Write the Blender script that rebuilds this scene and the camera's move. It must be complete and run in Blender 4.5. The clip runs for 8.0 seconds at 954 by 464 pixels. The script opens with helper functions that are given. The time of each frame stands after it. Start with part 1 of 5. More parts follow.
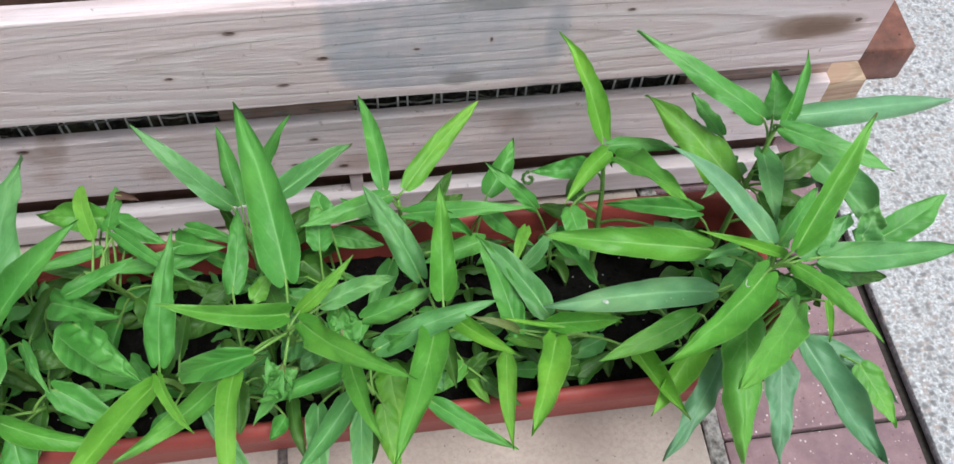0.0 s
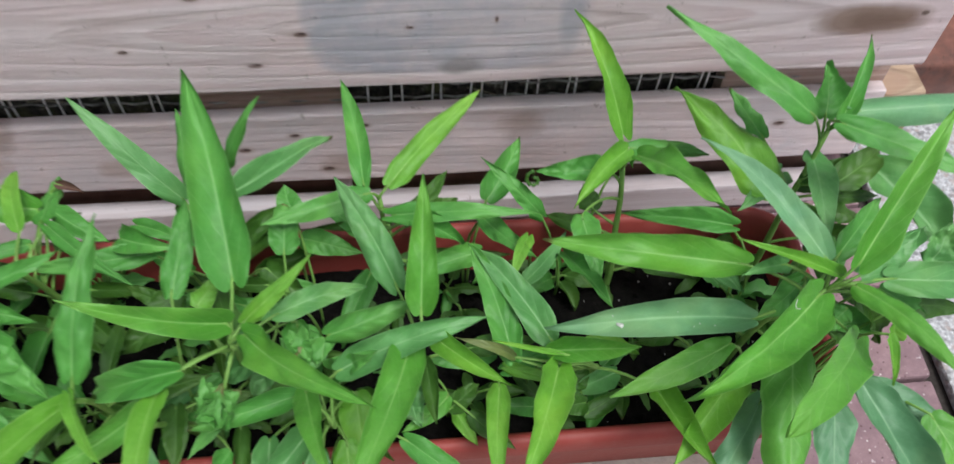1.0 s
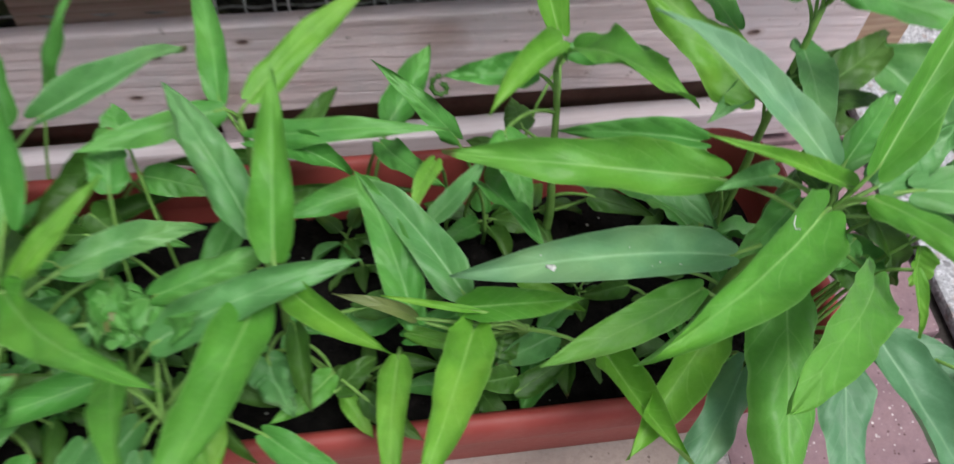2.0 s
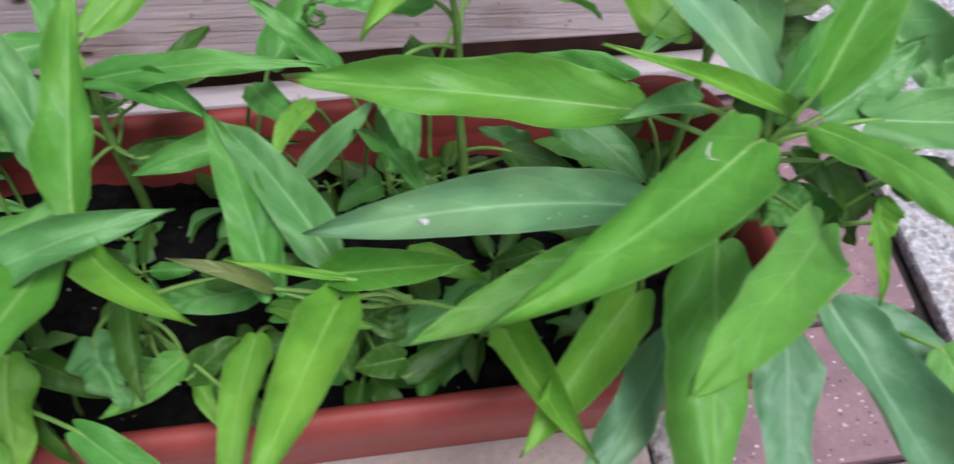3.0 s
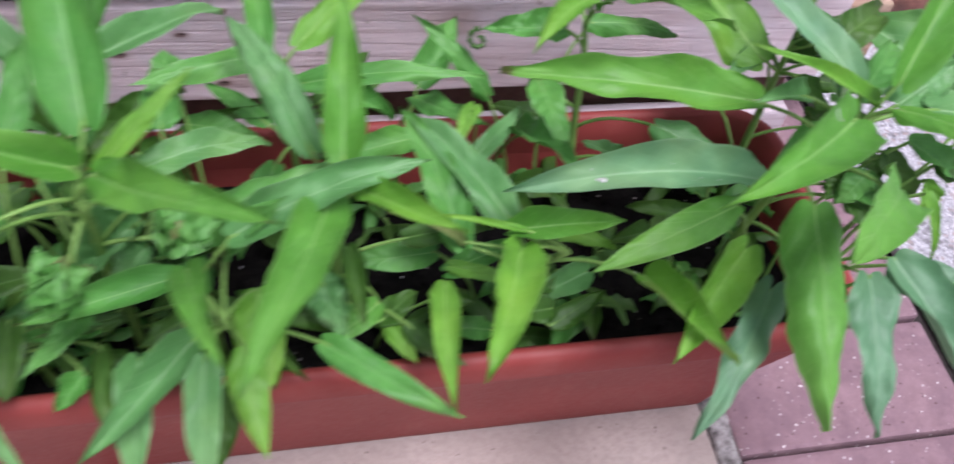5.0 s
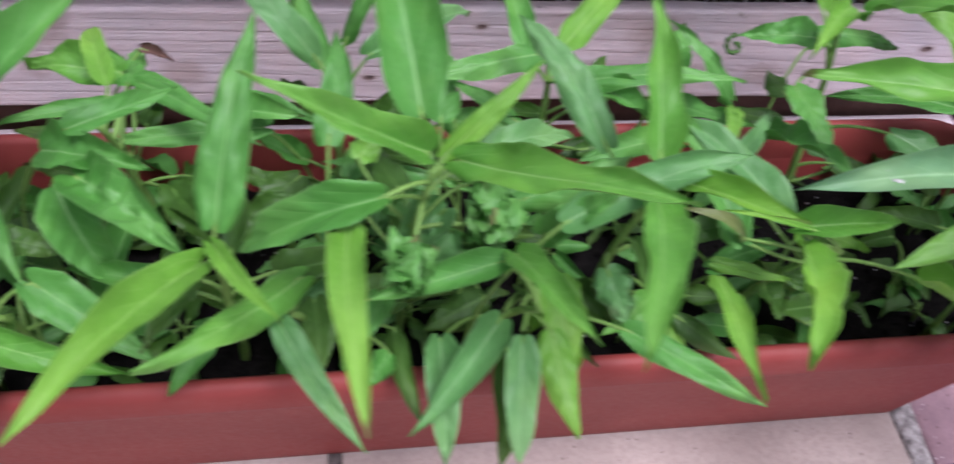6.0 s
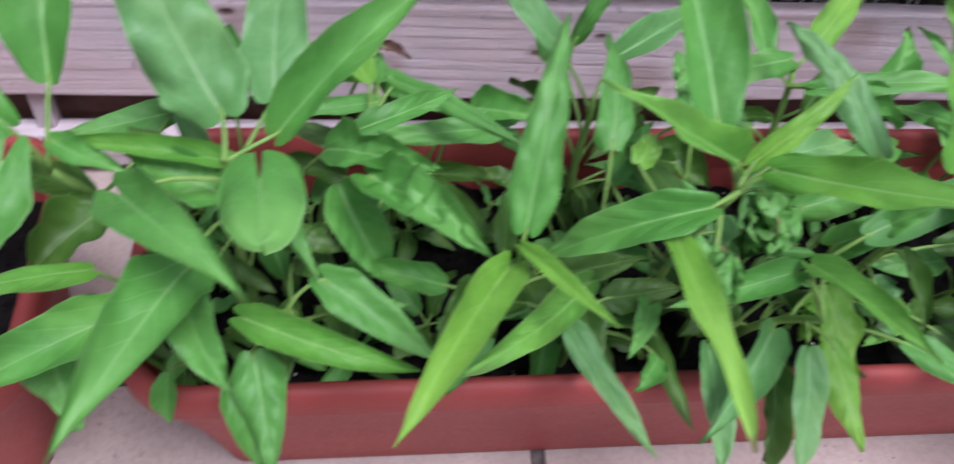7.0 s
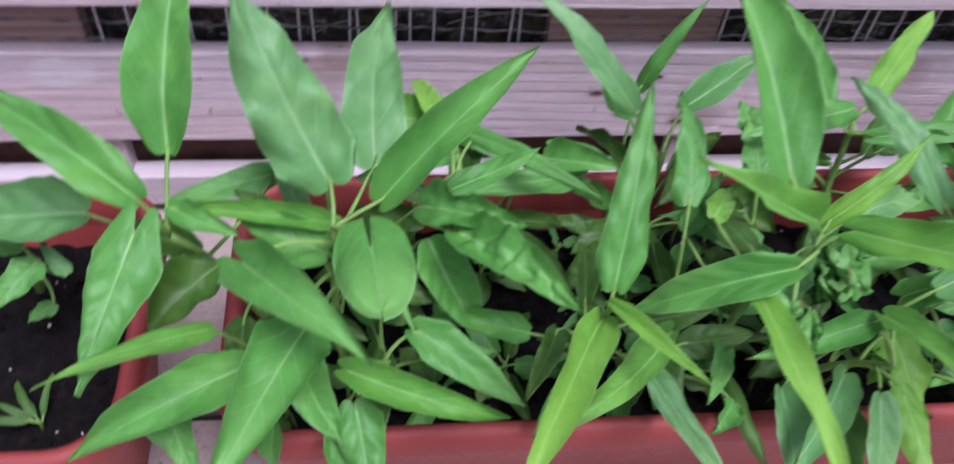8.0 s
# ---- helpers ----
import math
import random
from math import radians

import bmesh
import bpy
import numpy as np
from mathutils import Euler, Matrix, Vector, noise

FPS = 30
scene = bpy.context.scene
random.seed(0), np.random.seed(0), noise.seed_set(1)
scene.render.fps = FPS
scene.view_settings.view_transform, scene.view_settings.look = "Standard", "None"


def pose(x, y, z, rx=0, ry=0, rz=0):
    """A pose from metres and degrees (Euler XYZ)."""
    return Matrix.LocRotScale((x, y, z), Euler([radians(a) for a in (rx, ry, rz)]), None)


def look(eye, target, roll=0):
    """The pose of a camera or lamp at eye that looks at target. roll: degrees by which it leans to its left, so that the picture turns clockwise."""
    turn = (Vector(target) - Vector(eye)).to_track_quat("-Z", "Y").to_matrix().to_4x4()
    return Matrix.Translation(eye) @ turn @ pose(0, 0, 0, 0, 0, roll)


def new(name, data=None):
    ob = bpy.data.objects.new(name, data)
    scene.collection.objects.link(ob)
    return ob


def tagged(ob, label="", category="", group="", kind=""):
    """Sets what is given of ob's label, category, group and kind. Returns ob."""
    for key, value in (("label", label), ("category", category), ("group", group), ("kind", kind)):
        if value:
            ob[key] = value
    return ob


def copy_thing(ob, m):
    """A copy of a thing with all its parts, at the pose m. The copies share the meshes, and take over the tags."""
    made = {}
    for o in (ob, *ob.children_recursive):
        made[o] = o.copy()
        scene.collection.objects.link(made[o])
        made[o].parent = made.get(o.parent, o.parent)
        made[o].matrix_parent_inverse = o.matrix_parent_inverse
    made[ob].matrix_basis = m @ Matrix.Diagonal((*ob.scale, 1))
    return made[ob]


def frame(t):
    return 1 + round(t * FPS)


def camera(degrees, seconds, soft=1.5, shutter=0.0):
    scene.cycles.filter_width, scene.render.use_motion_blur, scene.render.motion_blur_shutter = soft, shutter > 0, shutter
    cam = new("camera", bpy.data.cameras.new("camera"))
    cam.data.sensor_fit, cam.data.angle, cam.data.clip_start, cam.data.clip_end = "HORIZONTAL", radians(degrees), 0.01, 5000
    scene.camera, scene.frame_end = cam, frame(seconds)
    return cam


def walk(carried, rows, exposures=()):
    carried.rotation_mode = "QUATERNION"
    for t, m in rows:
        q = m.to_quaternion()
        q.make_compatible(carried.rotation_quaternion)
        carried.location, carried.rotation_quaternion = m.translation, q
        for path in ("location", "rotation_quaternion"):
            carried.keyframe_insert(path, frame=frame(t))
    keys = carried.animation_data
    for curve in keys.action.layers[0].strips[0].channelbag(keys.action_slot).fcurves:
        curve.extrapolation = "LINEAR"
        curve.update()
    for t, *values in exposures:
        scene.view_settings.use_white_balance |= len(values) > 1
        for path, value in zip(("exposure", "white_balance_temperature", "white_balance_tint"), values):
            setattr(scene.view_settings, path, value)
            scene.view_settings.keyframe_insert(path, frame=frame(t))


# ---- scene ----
cam = camera(55.3, 8.0, 1.5, 0.7)
PATH = [
    (0, (0.0136, -0.2761, 0.8973), (0.1100, 0.1850, 0.1304), 4.61),
    (0.2, (0.0197, -0.2778, 0.8964), (0.1095, 0.1860, 0.1303), 4.04),
    (0.5, (0.0260, -0.2677, 0.8716), (0.1069, 0.2239, 0.1221), 3.25),
    (0.7, (0.0339, -0.2602, 0.8250), (0.1169, 0.2461, 0.0855), 3.95),
    (1, (0.0447, -0.2398, 0.7836), (0.1223, 0.2607, 0.0396), 4.12),
    (1.2, (0.0551, -0.2293, 0.7580), (0.1391, 0.2662, 0.0114), 4.73),
    (1.5, (0.0743, -0.2140, 0.7193), (0.1820, 0.2767, -0.0275), 6.16),
    (1.7, (0.0823, -0.2020, 0.6860), (0.1871, 0.2852, -0.0634), 5.55),
    (2.8, (0.1489, -0.1618, 0.5699), (0.2532, 0.3171, -0.1850), 4.64),
    (3, (0.1553, -0.1648, 0.5672), (0.2669, 0.3123, -0.1877), 5.53),
    (3.2, (0.1630, -0.1658, 0.5684), (0.2885, 0.3155, -0.1816), 7.32),
    (3.5, (0.1623, -0.1669, 0.5732), (0.3123, 0.3217, -0.1676), 9.65),
    (3.7, (0.1637, -0.1637, 0.5786), (0.3260, 0.3279, -0.1576), 10.34),
    (4, (0.1602, -0.1711, 0.5800), (0.3077, 0.3332, -0.1506), 8.45),
    (4.2, (0.1494, -0.1815, 0.5849), (0.2979, 0.3264, -0.1431), 8.06),
    (5.3, (-0.0166, -0.2655, 0.6117), (0.1549, 0.2821, -0.0816), 10.55),
    (5.5, (-0.0458, -0.2641, 0.6110), (0.1179, 0.2859, -0.0824), 10.65),
    (5.7, (-0.0675, -0.2608, 0.6080), (0.0831, 0.2936, -0.0848), 9.69),
    (6, (-0.1027, -0.2550, 0.6003), (0.0443, 0.3020, -0.0912), 9.39),
    (6.2, (-0.1299, -0.2469, 0.5970), (0.0123, 0.3070, -0.0980), 9.43),
    (6.5, (-0.1653, -0.2435, 0.6002), (-0.0397, 0.3146, -0.0946), 7.73),
    (6.7, (-0.1893, -0.2427, 0.5984), (-0.0672, 0.3193, -0.0938), 7.37),
    (7, (-0.2198, -0.2367, 0.5957), (-0.1125, 0.3145, -0.1076), 8.01),
    (7.2, (-0.2383, -0.2358, 0.5940), (-0.1332, 0.3083, -0.1152), 8.66),
    (7.5, (-0.2611, -0.2314, 0.6003), (-0.1672, 0.3101, -0.1125), 8.31),
    (7.7, (-0.2647, -0.2303, 0.6087), (-0.1770, 0.3179, -0.0997), 7.57),
    (8, (-0.2560, -0.2300, 0.6291), (-0.1677, 0.3259, -0.0732), 5.92),
]
walk(cam, [(t, look(eye, target, roll)) for t, eye, target, roll in PATH],
     exposures=[(0.0, 0.02, 6150, 4), (1.0, -0.13, 6240, 7), (1.5, -0.17, 6300, 8), (3.0, -0.08, 6050, 16), (4.0, 0.0, 5800, 24), (5.5, 0.10, 6000, 26), (6.5, 0.11, 5830, 28), (7.5, 0.08, 5900, 26), (8.0, 0.11, 5700, 32)])

# ---- the plan, in metres: x along the trough, y towards the crate ----
RIM_Z, RIM_D, SOIL_Z, TAPER = 0.1745, 0.1735, 0.128, 0.031
TR_X0, TR_X1, LT_X1 = -0.342, 0.362, -0.4065
SLAB_X, SLAB_W, BRICK_X, GAP_X = 0.333, 0.432, 0.343, 0.549
B1_Y, B1_BOT, B1_TOP, B1_END = 0.2744, 0.238, 0.361, 0.498
MESH_Y = 0.314
B2_Y, B2_BOT, B2_TOP, B2_END, B3_TOP = 0.2965, 0.0896, 0.179, 0.500, 0.048

# ---- world and light: an open shady yard under a bright, even sky ----
world = bpy.data.worlds.new("sky")
scene.world = world
world.use_nodes = True
wn, wl = world.node_tree.nodes, world.node_tree.links
wn.clear()
sky = wn.new("ShaderNodeTexSky")
sky.sky_type = "NISHITA"
sky.sun_disc = False
sky.sun_elevation, sky.sun_rotation = radians(69), radians(150)
sky.air_density, sky.dust_density, sky.ozone_density = 1.0, 4.0, 1.0
soften = wn.new("ShaderNodeHueSaturation")
soften.inputs["Saturation"].default_value = 0.55
bg = wn.new("ShaderNodeBackground")
bg.inputs["Strength"].default_value = 0.115
wout = wn.new("ShaderNodeOutputWorld")
wl.new(sky.outputs[0], soften.inputs["Color"])
wl.new(soften.outputs[0], bg.inputs["Color"])
wl.new(bg.outputs[0], wout.inputs["Surface"])
sun_data = bpy.data.lights.new("sun", "SUN")
sun_data.energy, sun_data.angle, sun_data.color = 3.2, radians(22), (1.0, 0.985, 0.97)
sun = new("sun", sun_data)
sun.matrix_world = look((0.43, -0.76, 2.28), (0, 0, 0))


# ---- materials ----
class Mat:
    """A small builder of node materials."""

    def __init__(self, name, rough=0.6, spec=0.4, metal=0.0):
        self.m = bpy.data.materials.new(name)
        self.m.use_nodes = True
        self.t = self.m.node_tree
        self.n = self.t.nodes
        self.b = self.n["Principled BSDF"]
        self.b.inputs["Roughness"].default_value = rough
        self.b.inputs["Specular IOR Level"].default_value = spec
        self.b.inputs["Metallic"].default_value = metal
        self.co = self.n.new("ShaderNodeTexCoord")

    def link(self, a, b):
        self.t.links.new(a, b)

    def mapped(self, scale=(1, 1, 1), out="Object"):
        mp = self.n.new("ShaderNodeMapping")
        mp.inputs["Scale"].default_value = scale
        self.link(self.co.outputs[out], mp.inputs["Vector"])
        return mp.outputs[0]

    def warped(self, amount):
        """Object coordinates bent by a noise of about a centimetre."""
        x = self.n.new("ShaderNodeTexNoise")
        x.inputs["Scale"].default_value = 90.0
        self.link(self.co.outputs["Object"], x.inputs["Vector"])
        y = self.n.new("ShaderNodeVectorMath")
        y.operation = "MULTIPLY_ADD"
        self.link(x.outputs["Color"], y.inputs[0])
        y.inputs[1].default_value = (amount, amount, amount)
        self.link(self.co.outputs["Object"], y.inputs[2])
        return y.outputs[0]

    def noise(self, scale, detail=4.0, rough=0.55, vec=None, distort=0.0):
        x = self.n.new("ShaderNodeTexNoise")
        x.inputs["Scale"].default_value = scale
        x.inputs["Detail"].default_value = detail
        x.inputs["Roughness"].default_value = rough
        x.inputs["Distortion"].default_value = distort
        self.link(vec or self.mapped(), x.inputs["Vector"])
        return x.outputs["Fac"]

    def cells(self, scale, vec=None, feature="F1", out="Distance"):
        x = self.n.new("ShaderNodeTexVoronoi")
        x.feature = feature
        x.inputs["Scale"].default_value = scale
        self.link(vec or self.mapped(), x.inputs["Vector"])
        return x.outputs[out]

    def ramp(self, fac, *stops):
        x = self.n.new("ShaderNodeValToRGB")
        e = x.color_ramp.elements
        while len(e) < len(stops):
            e.new(0.5)
        for k, (p, c) in zip(e, stops):
            k.position = p
            k.color = (*c, 1) if len(c) == 3 else (c[0], c[0], c[0], 1)
        self.link(fac, x.inputs[0])
        return x.outputs[0]

    def mix(self, fac, a, b, how="MIX"):
        x = self.n.new("ShaderNodeMix")
        x.data_type, x.blend_type = "RGBA", how
        for slot, v in ((0, fac), (6, a), (7, b)):
            if isinstance(v, (int, float)):
                x.inputs[slot].default_value = v
            elif isinstance(v, tuple):
                x.inputs[slot].default_value = (*v, 1)
            else:
                self.link(v, x.inputs[slot])
        return x.outputs[2]

    def math(self, op, a, b=0.0, c=0.0):
        x = self.n.new("ShaderNodeMath")
        x.operation = op
        for slot, v in enumerate((a, b, c)):
            if isinstance(v, (int, float)):
                x.inputs[slot].default_value = v
            else:
                self.link(v, x.inputs[slot])
        return x.outputs[0]

    def color(self, c):
        self.link(c, self.b.inputs["Base Color"])
        return self

    def roughness(self, c):
        self.link(c, self.b.inputs["Roughness"])
        return self

    def bump(self, height, strength=0.3, distance=0.002):
        x = self.n.new("ShaderNodeBump")
        x.inputs["Strength"].default_value = strength
        x.inputs["Distance"].default_value = distance
        self.link(height, x.inputs["Height"])
        self.link(x.outputs[0], self.b.inputs["Normal"])
        return self

    def random(self):
        return self.n.new("ShaderNodeObjectInfo").outputs["Random"]

    def split(self, out="Object"):
        x = self.n.new("ShaderNodeSeparateXYZ")
        self.link(self.co.outputs[out], x.inputs[0])
        return x.outputs


def plastic_material():
    m = Mat("terracotta_plastic", 0.6, 0.38)
    big = m.noise(9, 3)
    fine = m.noise(260, 4)
    c = m.ramp(big, (0.3, (0.250, 0.040, 0.033)), (0.7, (0.320, 0.058, 0.048)))
    dust = m.ramp(m.noise(34, 5, 0.65), (0.55, (0, 0, 0)), (0.75, (0.30, 0.30, 0.30)))
    m.color(m.mix(dust, c, (0.36, 0.105, 0.088)))
    m.roughness(m.ramp(fine, (0.3, (0.52,)), (0.7, (0.66,))))
    return m.bump(fine, 0.12, 0.0006).m


def soil_material():
    m = Mat("potting_soil", 0.95, 0.15)
    n = m.noise(120, 6, 0.7)
    c = m.ramp(n, (0.32, (0.0022, 0.0020, 0.0020)), (0.58, (0.010, 0.0085, 0.0075)), (0.78, (0.026, 0.021, 0.018)))
    speck = m.ramp(m.cells(150), (0.12, (1, 1, 1)), (0.18, (0, 0, 0)))
    sparse = m.ramp(m.noise(55, 2), (0.62, (0, 0, 0)), (0.66, (1, 1, 1)))
    m.color(m.mix(m.math("MULTIPLY", speck, sparse), c, (0.45, 0.42, 0.38)))
    return m.bump(n, 1.0, 0.006).m


def wood_material(name, seed, tone=(1, 1, 1), stain=None, grey=0.35, heart=(0.0, 0.0), pitch=95.0, lines=1.0, even=0.0):
    """Weathered softwood, grain along x; heart: middle of the nested grain figure; stain: a function that adds marks."""
    m = Mat(name, 0.80, 0.22)
    s = m.split()
    mp = m.n.new("ShaderNodeMapping")
    mp.inputs["Location"].default_value = (seed * 3.7, seed * 1.9, seed * 2.3)
    mp.inputs["Scale"].default_value = (1.0, 7.0, 7.0)
    m.link(m.co.outputs["Object"], mp.inputs["Vector"])
    sway = m.math("MULTIPLY", m.math("SUBTRACT", m.noise(3.2, 3, 0.5, mp.outputs[0]), 0.5), 0.011)
    dx = m.math("MULTIPLY", m.math("SUBTRACT", s[0], heart[0]), 0.085)
    dz = m.math("ADD", m.math("SUBTRACT", m.math("ADD", s[2], m.math("MULTIPLY", s[1], 0.6)), heart[1]), sway)
    far = m.math("SQRT", m.math("ADD", m.math("MULTIPLY", dx, dx), m.math("MULTIPLY", dz, dz)))
    rings = m.math("FRACT", m.math("MULTIPLY", far, pitch))
    fine = m.math("FRACT", m.math("MULTIPLY", far, pitch * 2.7))
    late = m.ramp(rings, (0.0, (0.85,)), (0.30, (1.0,)), (0.72, (0.70,)), (0.90, (0.0,)), (0.97, (0.15,)), (1.0, (0.85,)))
    thin = m.ramp(fine, (0.0, (0.8,)), (0.4, (1.0,)), (0.90, (0.25,)), (1.0, (0.8,)))
    keep = m.ramp(m.noise(1.6, 3, 0.6, mp.outputs[0]), (0.38, (0.30 * lines,)), (0.58, (0.95 * lines,)))
    fmp = m.n.new("ShaderNodeMapping")
    fmp.inputs["Scale"].default_value = (6.0, 210.0, 210.0)
    m.link(m.co.outputs["Object"], fmp.inputs["Vector"])
    fibre = m.noise(2.5, 6, 0.72, fmp.outputs[0])
    bmp = m.n.new("ShaderNodeMapping")
    bmp.inputs["Scale"].default_value = (2.2, 38.0, 38.0)
    bmp.inputs["Location"].default_value = (seed, 0, seed * 5.0)
    m.link(m.co.outputs["Object"], bmp.inputs["Vector"])
    streak = m.noise(2.0, 5, 0.65, bmp.outputs[0])
    def shade(*c):
        return tuple(a * b for a, b in zip(c, tone))
    c = m.ramp(streak, (0.32, shade(0.44, 0.37, 0.33)), (0.50, shade(0.64, 0.57, 0.525)), (0.70, shade(0.80, 0.735, 0.695)))
    c = m.mix(m.math("MULTIPLY", m.math("SUBTRACT", 1.0, late), keep), c, shade(0.30, 0.225, 0.19))
    c = m.mix(m.math("MULTIPLY", m.math("SUBTRACT", 1.0, thin), 0.35 * lines), c, shade(0.42, 0.335, 0.295))
    bands = m.ramp(m.math("FRACT", m.math("MULTIPLY", far, pitch * 0.31)), (0.0, (0.50 * lines,)), (0.165, (0.60 * lines,)), (0.185, (0.05,)), (0.29, (0.10,)), (0.36, (0.62 * lines,)), (0.470, (0.85 * lines,)), (0.485, (0.0,)), (0.70, (0.06,)), (0.80, (0.60 * lines,)), (1.0, (0.50 * lines,)))
    c = m.mix(bands, c, shade(0.47, 0.355, 0.325))
    c = m.mix(m.ramp(fibre, (0.52, (0.0,)), (0.74, (0.40,))), c, shade(0.85, 0.80, 0.765))
    weather = m.ramp(m.noise(9.0, 6, 0.68), (0.40, (0.0,)), (0.64, (grey,)))
    c = m.mix(weather, c, (0.55, 0.525, 0.545))
    c = m.mix(m.ramp(fibre, (0.30, (0.65,)), (0.40, (0.0,))), c, (0.22, 0.165, 0.145))
    c = m.mix(even, c, shade(0.62, 0.56, 0.56))
    specks = m.ramp(m.noise(70, 4, 0.75), (0.64, (0.0,)), (0.70, (0.6,)))
    c = m.mix(specks, c, (0.24, 0.18, 0.155))
    if stain:
        c = stain(m, c)
    m.color(c)
    return m.bump(m.math("ADD", m.math("MULTIPLY", late, 0.35), fibre), 0.7 - 0.45 * even, 0.0018).m


def blotch(m, x, z, rx, rz, soft=0.35, wob=0.35, square=2.0):
    """A stain with a ragged outline round (x, z) in the board's own metres: 1 inside, 0 outside."""
    s = m.split()
    dx = m.math("DIVIDE", m.math("SUBTRACT", s[0], x), rx)
    dz = m.math("DIVIDE", m.math("SUBTRACT", s[2], z), rz)
    d = m.math("ADD", m.math("POWER", m.math("ABSOLUTE", dx), square), m.math("POWER", m.math("ABSOLUTE", dz), square))
    d = m.math("ADD", d, m.math("MULTIPLY", m.math("SUBTRACT", m.noise(28, 4), 0.5), wob * 2))
    return m.ramp(d, (1.0 - soft, (1.0,)), (1.0, (0.0,)))


def slab_material():
    m = Mat("beige_paving_slab", 0.85, 0.25)
    n = m.noise(14, 5, 0.6)
    c = m.ramp(n, (0.3, (0.39, 0.325, 0.285)), (0.7, (0.49, 0.415, 0.365)))
    c = m.mix(m.ramp(m.noise(190, 5, 0.75), (0.40, (0.40,)), (0.55, (0.0,))), c, (0.30, 0.245, 0.21))
    pits = m.ramp(m.noise(120, 3, 0.65), (0.66, (0.0,)), (0.71, (0.85,)))
    c = m.mix(pits, c, (0.13, 0.10, 0.085))
    dirt = m.ramp(m.noise(5, 4), (0.45, (0.0,)), (0.75, (0.35,)))
    m.color(m.mix(dirt, c, (0.36, 0.30, 0.26)))
    return m.bump(m.noise(240, 5, 0.7), 0.35, 0.0012).m


def paver_material():
    m = Mat("red_block_paver", 0.85, 0.3)
    base = m.ramp(m.noise(60, 5, 0.7), (0.3, (0.225, 0.138, 0.150)), (0.7, (0.37, 0.242, 0.258)))
    base = m.mix(m.math("MULTIPLY", m.random(), 0.35), base, (0.30, 0.20, 0.21))
    base = m.mix(m.ramp(m.noise(22, 5, 0.7), (0.42, (0.55,)), (0.60, (0.0,))), base, (0.19, 0.12, 0.14))
    fleck = m.ramp(m.cells(190), (0.12, (0.9,)), (0.26, (0.0,)))
    some = m.ramp(m.noise(80, 2), (0.50, (0.0,)), (0.62, (1.0,)))
    c = m.mix(m.math("MULTIPLY", fleck, some), base, (0.80, 0.74, 0.71))
    darkf = m.ramp(m.cells(120), (0.06, (0.8,)), (0.16, (0.0,)))
    m.color(m.mix(darkf, c, (0.09, 0.05, 0.05)))
    return m.bump(m.noise(300, 5, 0.8), 0.6, 0.0015).m


def aggregate_material():
    """Washed concrete: grey, brown and dark stones of several sizes in a pale, sandy paste."""
    m = Mat("exposed_aggregate_concrete", 0.8, 0.3)
    c = m.ramp(m.noise(330, 5, 0.75), (0.36, (0.28, 0.275, 0.285)), (0.50, (0.49, 0.485, 0.50)), (0.64, (0.72, 0.715, 0.735)))

    def stones(c, scale, share, size, tone, warp, strength):
        pick = m.ramp(m.cells(scale, m.warped(warp), out="Color"), (share, (1.0,)), (share + 0.02, (0.0,)))
        body = m.ramp(m.cells(scale, m.warped(warp)), (size * 0.55, (1.0,)), (size, (0.0,)))
        return m.mix(m.math("MULTIPLY", m.math("MULTIPLY", pick, body), strength), c, tone)

    c = stones(c, 240, 0.47, 0.70, (0.36, 0.355, 0.37), 0.004, 0.8)
    c = stones(c, 170, 0.40, 0.62, (0.22, 0.21, 0.215), 0.005, 0.75)
    c = stones(c, 150, 0.36, 0.60, (0.37, 0.29, 0.26), 0.006, 0.7)
    ragged = m.noise(150, 6, 0.75, m.warped(0.004))
    c = m.mix(m.ramp(ragged, (0.34, (0.75,)), (0.42, (0.0,))), c, (0.20, 0.195, 0.21))
    c = m.mix(m.ramp(ragged, (0.60, (0.0,)), (0.68, (0.6,))), c, (0.78, 0.775, 0.79))
    c = stones(c, 100, 0.37, 0.46, (0.17, 0.165, 0.17), 0.009, 0.8)
    c = m.mix(m.ramp(m.noise(9, 3), (0.45, (0.0,)), (0.75, (0.25,))), c, (0.42, 0.40, 0.39))
    m.color(c)
    h = m.math("ADD", m.ramp(m.cells(190), (0.0, (1.0,)), (0.6, (0.0,))), m.noise(420, 4, 0.7))
    return m.bump(h, 0.55, 0.002).m


def plain_material(name, c1, c2, scale, rough=0.8, metal=0.0, bump=0.3, spec=0.3, dist=0.001):
    m = Mat(name, rough, spec, metal)
    n = m.noise(scale, 5, 0.65)
    m.color(m.ramp(n, (0.3, c1), (0.7, c2)))
    return m.bump(n, bump, dist).m


def lining_material():
    """Dark felt behind the mesh with pale chaff caught on it."""
    m = Mat("earthy_dark_lining", 0.9, 0.25)
    n = m.noise(90, 6, 0.72)
    c = m.ramp(n, (0.42, (0.028, 0.025, 0.023)), (0.58, (0.10, 0.088, 0.076)), (0.70, (0.52, 0.48, 0.43)))
    c = m.mix(m.ramp(m.noise(26, 3), (0.55, (0.0,)), (0.68, (0.6,))), c, (0.16, 0.17, 0.07))
    m.color(c)
    return m.bump(n, 0.9, 0.006).m


